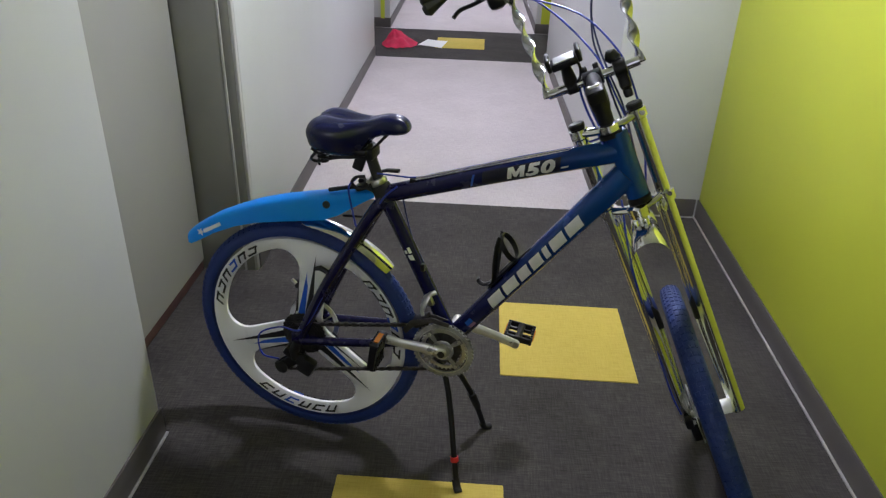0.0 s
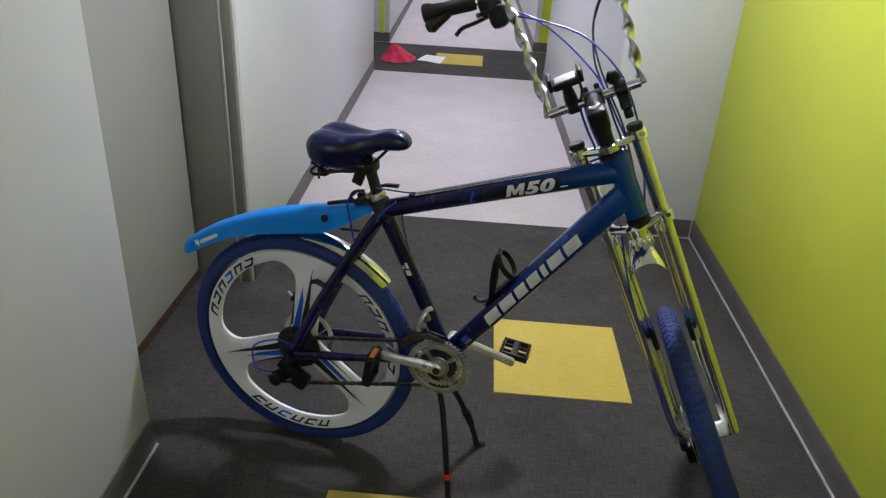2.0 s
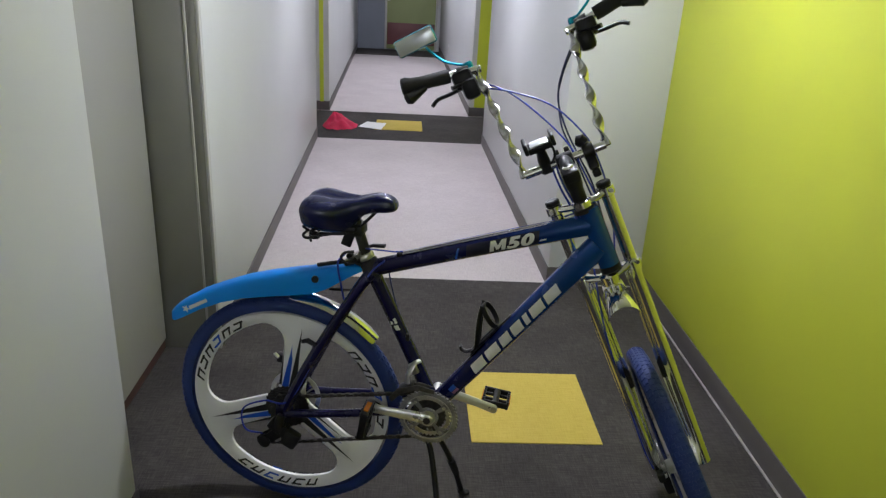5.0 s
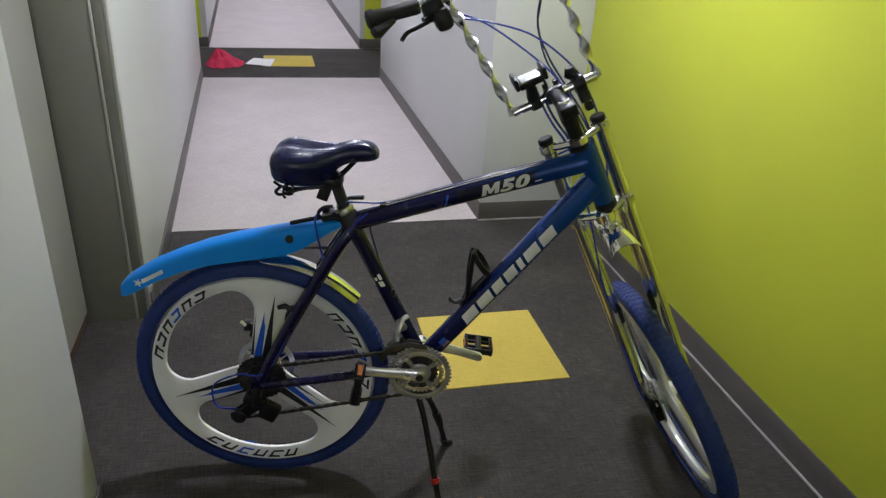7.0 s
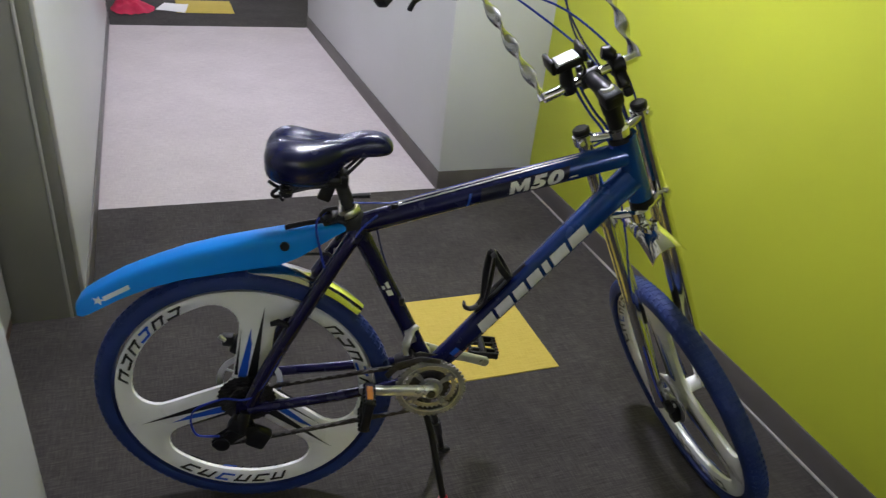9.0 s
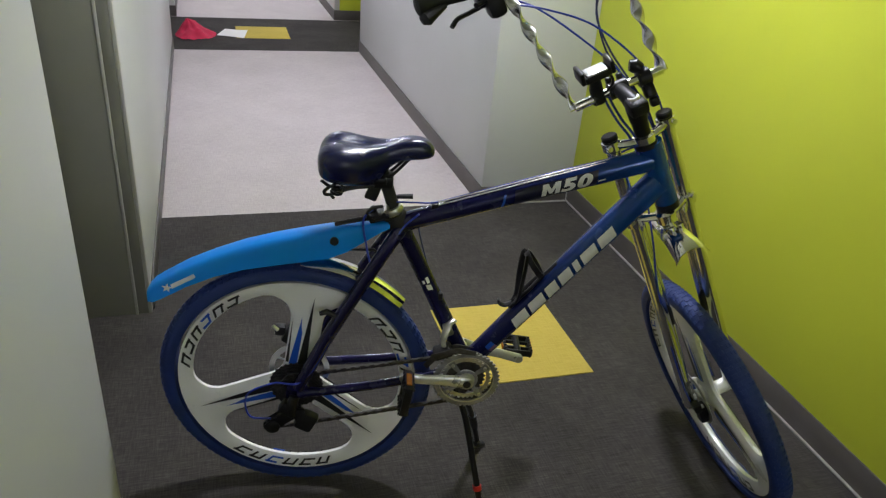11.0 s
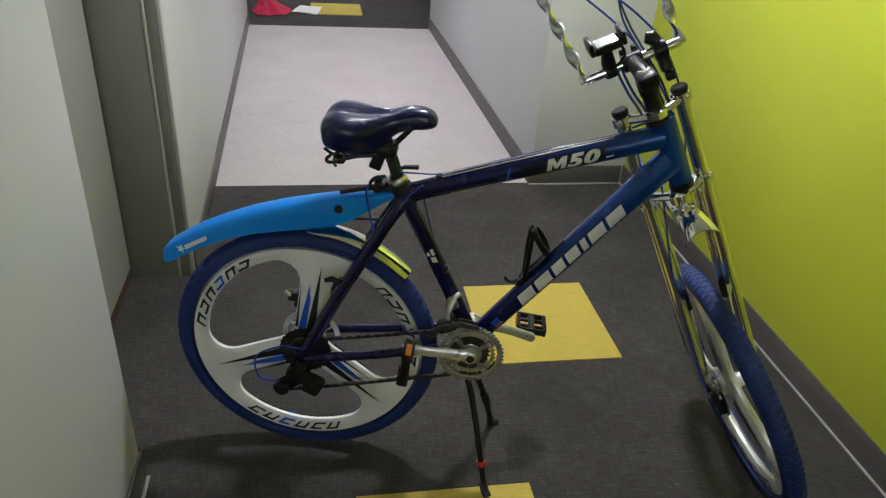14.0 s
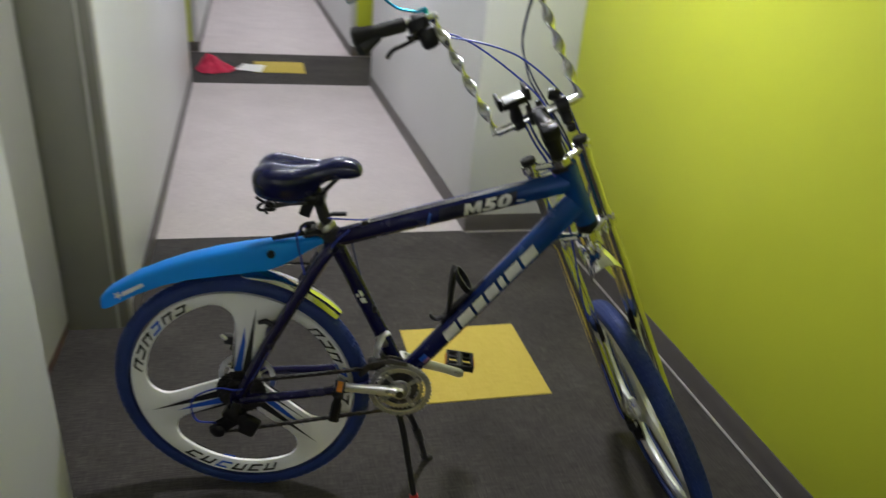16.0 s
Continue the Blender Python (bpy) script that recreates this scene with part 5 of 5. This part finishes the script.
for sd in (-1, 1):
    up = [Vector((BARX - 0.002, sd * 0.112, BARZ - 0.004)).lerp(Vector((TOPX, sd * TOPY, TOPZ)), i / 80) for i in range(81)]
    part("upright", sweep("upright", up, 0.0150, M_TWIST, section=flat, twist=sd * radians(860)), bar, "twisted chrome flat bar")
    out = Vector((-0.03, sd * 0.215, 0.036))
    top = Vector((TOPX, sd * TOPY, TOPZ))
    part("bar_end", sweep("bar_end", line(top - out * 0.06, top + out * 0.45, 4), 0.011, M_CHROME, 16), bar)
    g = part("grip", sweep("grip", [top + out * t for t in (0.36, 0.42, 0.6, 0.75, 0.88, 0.94, 1.0, 1.02)], [0.0195, 0.0205, 0.0195, 0.0195, 0.022, 0.027, 0.026, 0.016], M_RUB, 16), bar, "black rubber grip")
    part("palm_wing", sweep("palm_wing", [top + out * t + Vector((-0.012, 0, -0.008 - 0.07 * (t - 0.6))) for t in (0.70, 0.85, 0.96, 1.02)], [0.011, 0.020, 0.028, 0.015], M_RUB, 12, squash=(1, 0.7)), bar, "black rubber palm wing")
    lever = part("brake_lever", joined("brake_lever", [block("body", top + out * 0.21 + Vector((0.004, 0, -0.018)), (0.058, 0.060, 0.058), M_BLK, 0.014), block("pod", top + out * 0.15 + Vector((-0.012, 0, -0.048)), (0.058, 0.05, 0.06), M_BLK, 0.016), sweep("clamp", line(top + out * 0.10, top + out * 0.26), 0.0185, M_BLK, 16)]), bar, "black brake and shift lever body")
    part("lever_blade", sweep("lever_blade", smooth_path([top + out * 0.2 + Vector((0.0, 0, -0.04)), top + out * 0.45 + Vector((0.004, 0, -0.052)), top + out * 0.62 + Vector((-0.002, 0, -0.058)), top + out * 0.72 + Vector((-0.01, 0, -0.072))]), 0.0085, M_BLK, 10, squash=(1, 0.7)), bar, "black brake lever blade")
    part("thumb_lever", sweep("thumb_lever", [top + out * 0.25 + Vector((-0.02, 0, -0.03)), top + out * 0.38 + Vector((-0.03, 0, -0.034))], [0.008, 0.010], M_BLK, 10, squash=(1, 0.7)), bar, "black shift lever")
    # mirror
    j = top + Vector((0.012, sd * 0.02, 0.02))
    mir = fpart("mirror", joined("mirror", [lathe("k", [(0.0, 0.010), (0.012, 0.010), (0.016, 0.004), (0.016, -0.008), (0.0, -0.010)], M_CYAN, "z", 20, tuple(j)), sweep("arm", smooth_path([j, j + Vector((0.0, sd * 0.03, 0.016)), j + Vector((0.004, sd * 0.062, 0.040)), Vector((0.342, sd * 0.255, 0.500))]), 0.005, M_CYAN, 10, squash=(1.4, 0.8))]), "cyan handlebar mirror")
    c = Vector((0.34, sd * 0.278, 0.528))
    tm = Matrix.Rotation(radians(-sd * 3), 4, "X")
    part("mirror_back", block("mirror_back", c + Vector((0.008, 0, 0.0)), (0.016, 0.124, 0.052), M_CYAN, 0.007, tm), mir, "cyan mirror housing")
    part("mirror_glass", block("mirror_glass", c + Vector((-0.0025, 0, 0.0)), (0.006, 0.117, 0.045), M_CLEAR, 0.0025, tm), mir, "pale grey mirror face")

# ---- holder and clamp on the handlebar ----
holder = fpart("phone_holder", block("phone_holder", (0.066, 0.048, 0.158), (0.044, 0.066, 0.018), M_BLK, 0.005, Matrix.Rotation(radians(-14), 4, "Y")), "black handlebar phone holder")
part("face", block("face", (0.063, 0.048, 0.168), (0.036, 0.050, 0.004), M_SCREEN, 0.001, Matrix.Rotation(radians(-14), 4, "Y")), holder, "glossy holder face with lamp glare put into its pale grey")
for sd in (-1, 1):
    part("jaw", block("jaw", (0.066, 0.048 + sd * 0.037, 0.168), (0.050, 0.012, 0.034), M_BLK, 0.005, Matrix.Rotation(radians(-14), 4, "Y")), holder, "black gripping jaw")
part("neck", sweep("neck", [(BARX, 0.052, BARZ - 0.012), (BARX - 0.004, 0.052, 0.115), (0.07, 0.05, 0.154)], [0.0175, 0.0165, 0.011], M_BLK, 14), holder)
part("clamp_ring", lathe("clamp_ring", [(0.0122, -0.013), (0.0185, -0.012), (0.0185, 0.012), (0.0122, 0.013)], M_BLK, "y", 22, (BARX, 0.052, BARZ)), holder)
part("strap", sweep("strap", smooth_path([(0.07, 0.02, 0.158), (0.05, 0.018, 0.13), (0.075, 0.03, 0.105), (BARX - 0.012, 0.045, 0.10)]), 0.0035, M_BLK, 8), holder, "black rubber strap")
lamp_clamp = fpart("lamp_bracket", lathe("lamp_bracket", [(0.0122, -0.016), (0.022, -0.014), (0.022, 0.014), (0.0122, 0.016)], M_BLK, "y", 24, (BARX, -0.066, BARZ)), "black clamp on the handlebar")
part("body", block("body", (BARX - 0.012, -0.066, BARZ - 0.028), (0.026, 0.028, 0.045), M_BLK, 0.008, Matrix.Rotation(radians(25), 4, "Y")), lamp_clamp)
part("knob", block("knob", (BARX - 0.030, -0.066, BARZ - 0.056), (0.02, 0.022, 0.022), M_BLK, 0.006), lamp_clamp)
part("lobe", sweep("lobe", [(BARX + 0.004, -0.066, BARZ + 0.020), (BARX + 0.009, -0.056, BARZ + 0.032), (BARX + 0.012, -0.044, BARZ + 0.037)], [0.014, 0.018, 0.013], M_BLK, 12), lamp_clamp)

# ---- cables ----
def to_bike(p):
    return SETTLE.inverted() @ (FORK @ Vector(p))


def cable(ctrl, material, r=0.0026, label="blue cable housing"):
    bpart("cable", sweep("cable", smooth_path(ctrl, 10), r, material, 8), label)


cable([to_bike(p) for p in ((0.312, 0.185, 0.348), (0.30, 0.140, 0.332), (0.27, 0.065, 0.291), (0.22, -0.022, 0.221), (0.13, -0.073, 0.129), (0.085, -0.082, 0.06), (0.05, -0.075, -0.04), (0.04, -0.05, -0.14))] + [Vector((0.93, 0.05, 0.87))], M_CABLE)
cable([to_bike(p) for p in ((0.318, 0.17, 0.372), (0.31, 0.133, 0.342), (0.29, 0.082, 0.299), (0.24, 0.028, 0.223), (0.14, -0.022, 0.128), (0.07, -0.036, 0.046), (0.04, -0.038, -0.05))] + [Vector((0.80, 0.03, 1.06)), Vector((0.74, 0.006, 1.036))], M_CABLE)
cable([to_bike(p) for p in ((0.315, -0.165, 0.37), (0.30, -0.125, 0.338), (0.27, -0.080, 0.290), (0.25, -0.050, 0.243), (0.19, -0.026, 0.165), (0.12, -0.028, 0.105), (0.06, -0.03, 0.03), (0.04, -0.035, -0.06))], M_BLKCABLE, label="dark cable housing")
cable([to_bike(p) for p in ((0.315, -0.16, 0.36), (0.29, -0.108, 0.315), (0.262, -0.068, 0.27), (0.24, -0.042, 0.225), (0.18, -0.034, 0.155), (0.11, -0.038, 0.09), (0.05, -0.045, 0.0), (0.03, -0.03, -0.16))], M_BLKCABLE, label="dark cable housing")
for off in (0.0, 0.011):
    cable([to_bike(p) for p in ((0.105, 0.030 - off, 0.100), (0.085, 0.038 - off, 0.076), (0.045, 0.036 - off, 0.034), (0.008, 0.030 - off, 0.002), (-0.006, 0.024 - off, -0.05))], M_CABLE, 0.0030)
cable([to_bike(p) for p in ((0.02, 0.03, -0.20), (0.0, 0.05, -0.30), (0.01, 0.066, -0.42), (0.02, 0.075, -0.6), (0.0, 0.08, -0.76), (0.0, 0.075, DROP + 0.04))], M_CABLE)
cable([(0.76, 0.005, 1.044), (0.6, 0.006, 0.993), (0.4, 0.006, 0.926), (0.338, -0.002, 0.910), (0.29, -0.012, 0.912), (0.245, -0.026, 0.918)], M_CABLE, 0.0022)
cable([(0.76, 0.0, 1.0445), (0.6, -0.002, 0.9945), (0.4, -0.002, 0.9285), (0.345, -0.003, 0.911)], M_ALLOY, 0.0016, "bare silver cable")
cable([(0.76, -0.008, 1.043), (0.6, -0.009, 0.9915), (0.4, -0.009, 0.9245), (0.345, -0.010, 0.907)], M_ALLOY, 0.0016, "bare silver cable")
cable([(0.30, -0.024, 0.888), (0.262, -0.03, 0.85), (0.225, -0.042, 0.78), (0.12, -0.066, 0.60), (0.03, -0.078, 0.43), (-0.05, -0.08, 0.418), (-0.118, -0.082, 0.38), (-0.115, -0.082, 0.31), (-0.06, -0.08, 0.30)], M_CABLE)
cable([(0.19, -0.03, 0.90), (0.168, -0.036, 0.87), (0.178, -0.036, 0.80), (0.19, -0.04, 0.75)], M_CABLE)
cable([(0.338, 0.012, 0.902), (0.30, 0.02, 0.86), (0.33, 0.006, 0.74), (0.37, -0.002, 0.66), (0.40, -0.012, 0.57)], M_BLKCABLE, 0.0022, "dark cable housing")


# ---- the frame takes its place on the stand ----
def settled(ob, m):
    if ob.matrix_basis == Matrix.Identity(4):
        ob.data.transform(m)
        for c in ob.children:
            settled(c, m)
    else:
        ob.location = m @ ob.location


bpy.context.view_layer.update()
for ob in bike.children:
    if ob not in turned:
        settled(ob, STAND if ob == stand else SETTLE)
saddle.location.z -= 0.014
rear.location = (0.016, 0, WR)

# ---- things along the corridor ----
M_RED = mat("red_cloth", (0.56, 0.014, 0.065), 0.85, stain=0.2, stain_scale=14, bump=0.4, bump_scale=300)
M_PAPER = mat("white_paper", (0.82, 0.82, 0.80), 0.7, stain=0.04)
M_END = mat("blue_grey_end_paint", (0.20, 0.22, 0.26), 0.5, stain=0.06)
M_ENDDOOR = mat("dull_green_door_paint", (0.27, 0.31, 0.13), 0.5, stain=0.06)
M_KICK = mat("dull_red_plate", (0.13, 0.038, 0.038), 0.5, stain=0.1)
M_PLATE = mat("white_switch_plastic", (0.75, 0.75, 0.72), 0.4)


def heap(name, cx, cy, rx, ry, peak, material, seed):
    """A crumpled cloth: a low heap with folds and an uneven hem."""
    n, m_ = 14, 44
    v, f = [(cx - 0.06, cy + 0.05, peak)], []
    for i in range(1, n + 1):
        r = i / n
        for k in range(m_):
            a = 2 * math.pi * k / m_
            hem = 1 + 0.28 * noise.noise(Vector((math.cos(a) * 1.3, math.sin(a) * 1.3, seed)))
            x = cx - 0.06 * (1 - r) + rx * r * hem * math.cos(a)
            y = cy + 0.05 * (1 - r) + ry * r * hem * math.sin(a)
            fold = noise.noise(Vector((x * 9, y * 9, seed))) * 0.035 + noise.noise(Vector((x * 22, y * 22, seed + 3))) * 0.014
            fold += 0.018 * math.sin(a * 7 + r * 2) * r
            z = max(0.004 + 0.004 * (k % 3), peak * (1 - r) ** 1.15 + fold * min(1, 1.4 - r) + 0.012)
            v.append((x, y, z))
    for k in range(m_):
        f.append((0, 1 + k, 1 + (k + 1) % m_))
    for i in range(n - 1):
        for k in range(m_):
            a, b = 1 + i * m_ + k, 1 + i * m_ + (k + 1) % m_
            f.append((a, a + m_, b + m_, b))
    o = len(v)
    me = mesh_of(name, v, f, material, True)
    return new(name, me)


tagged(heap("cloth", -0.715, 7.72, 0.17, 0.26, 0.13, M_RED, 4.0), "crumpled bright red cloth on the dark carpet", "cloth")

sheet_v, sheet_f = [], []
for z in (0.0, 0.0008):
    for i in range(7):
        for k in range(7):
            u, w = i / 6, k / 6
            p = Vector((-0.516, 7.70)).lerp(Vector((-0.27, 7.59)), u).lerp(Vector((-0.434, 7.97)).lerp(Vector((-0.222, 7.93)), u), w)
            sheet_v.append((p.x, p.y, 0.0055 + z + 0.010 * max(0, u + w - 1.5) + 0.003 * math.sin(3 * u + 2 * w)))
for i in range(6):
    for k in range(6):
        a = i * 7 + k
        sheet_f.append((a, a + 7, a + 8, a + 1)[::-1])
        sheet_f.append((49 + a, 49 + a + 7, 49 + a + 8, 49 + a + 1))
tagged(new("paper_sheet", mesh_of("paper_sheet", sheet_v, sheet_f, M_PAPER, True)), "white sheet of paper lying half over a yellow tile", "paper")

# far end
box("trim", left(END) + 0.001, -0.50, END - 0.02, END, 0.0, CEIL, M_END, label="blue grey painted panel at the corridor end", category="wall", kind="structure")
ed = box("door_2", -0.46, 0.50, END - 0.05, END - 0.002, 0.02, 2.06, M_ENDDOOR, bevel=0.003, label="dull green door with a red kick plate", category="door", kind="structure")
box("kick_plate", -0.45, 0.49, END - 0.056, END - 0.05, 0.10, 0.52, M_KICK, ed, 0.002, "dull red kick plate")
box("door_handle", -0.45, -0.40, END - 0.075, END - 0.05, 0.93, 1.12, M_PLATE, ed, 0.006, "white handle plate")
box("lever", -0.44, -0.34, END - 0.105, END - 0.085, 1.04, 1.065, M_PLATE, ed, 0.006, "white lever")
box("spindle", -0.435, -0.415, END - 0.09, END - 0.07, 1.04, 1.065, M_PLATE, ed, 0.002)
box("door_frame", -0.50, -0.462, END - 0.06, END - 0.002, 0.0, 2.1, M_FRAME2, label="pale grey door frame post", category="door frame", kind="structure", bevel=0.003)
box("door_frame", 0.502, 0.54, END - 0.06, END - 0.002, 0.0, 2.1, M_FRAME2, label="pale grey door frame post", category="door frame", kind="structure", bevel=0.003)
sp = box("socket_plate", right(12.3) - 0.010, right(12.3) - 0.001, 12.24, 12.33, 0.30, 0.42, M_PLATE, bevel=0.003, label="small white socket plate on the wall", category="socket")
box("socket_face", right(12.3) - 0.013, right(12.3) - 0.010, 12.262, 12.308, 0.335, 0.385, M_FRAME2, sp, 0.001)

M_SIGN = mat("olive_brass_sign", (0.24, 0.22, 0.08), 0.4, 0.3, stain=0.15, stain_scale=12)
box("door_sign", left(0) + 0.001, left(0) + 0.008, 1.595, 1.83, 1.588, 1.76, M_SIGN, bevel=0.002, label="olive brass sign plate on the grey wall", category="sign")

# ---- to true metres ----
for ob in scene.objects:
    if ob.parent is None and ob != cam:
        ob.location *= METRE
        ob.scale *= METRE
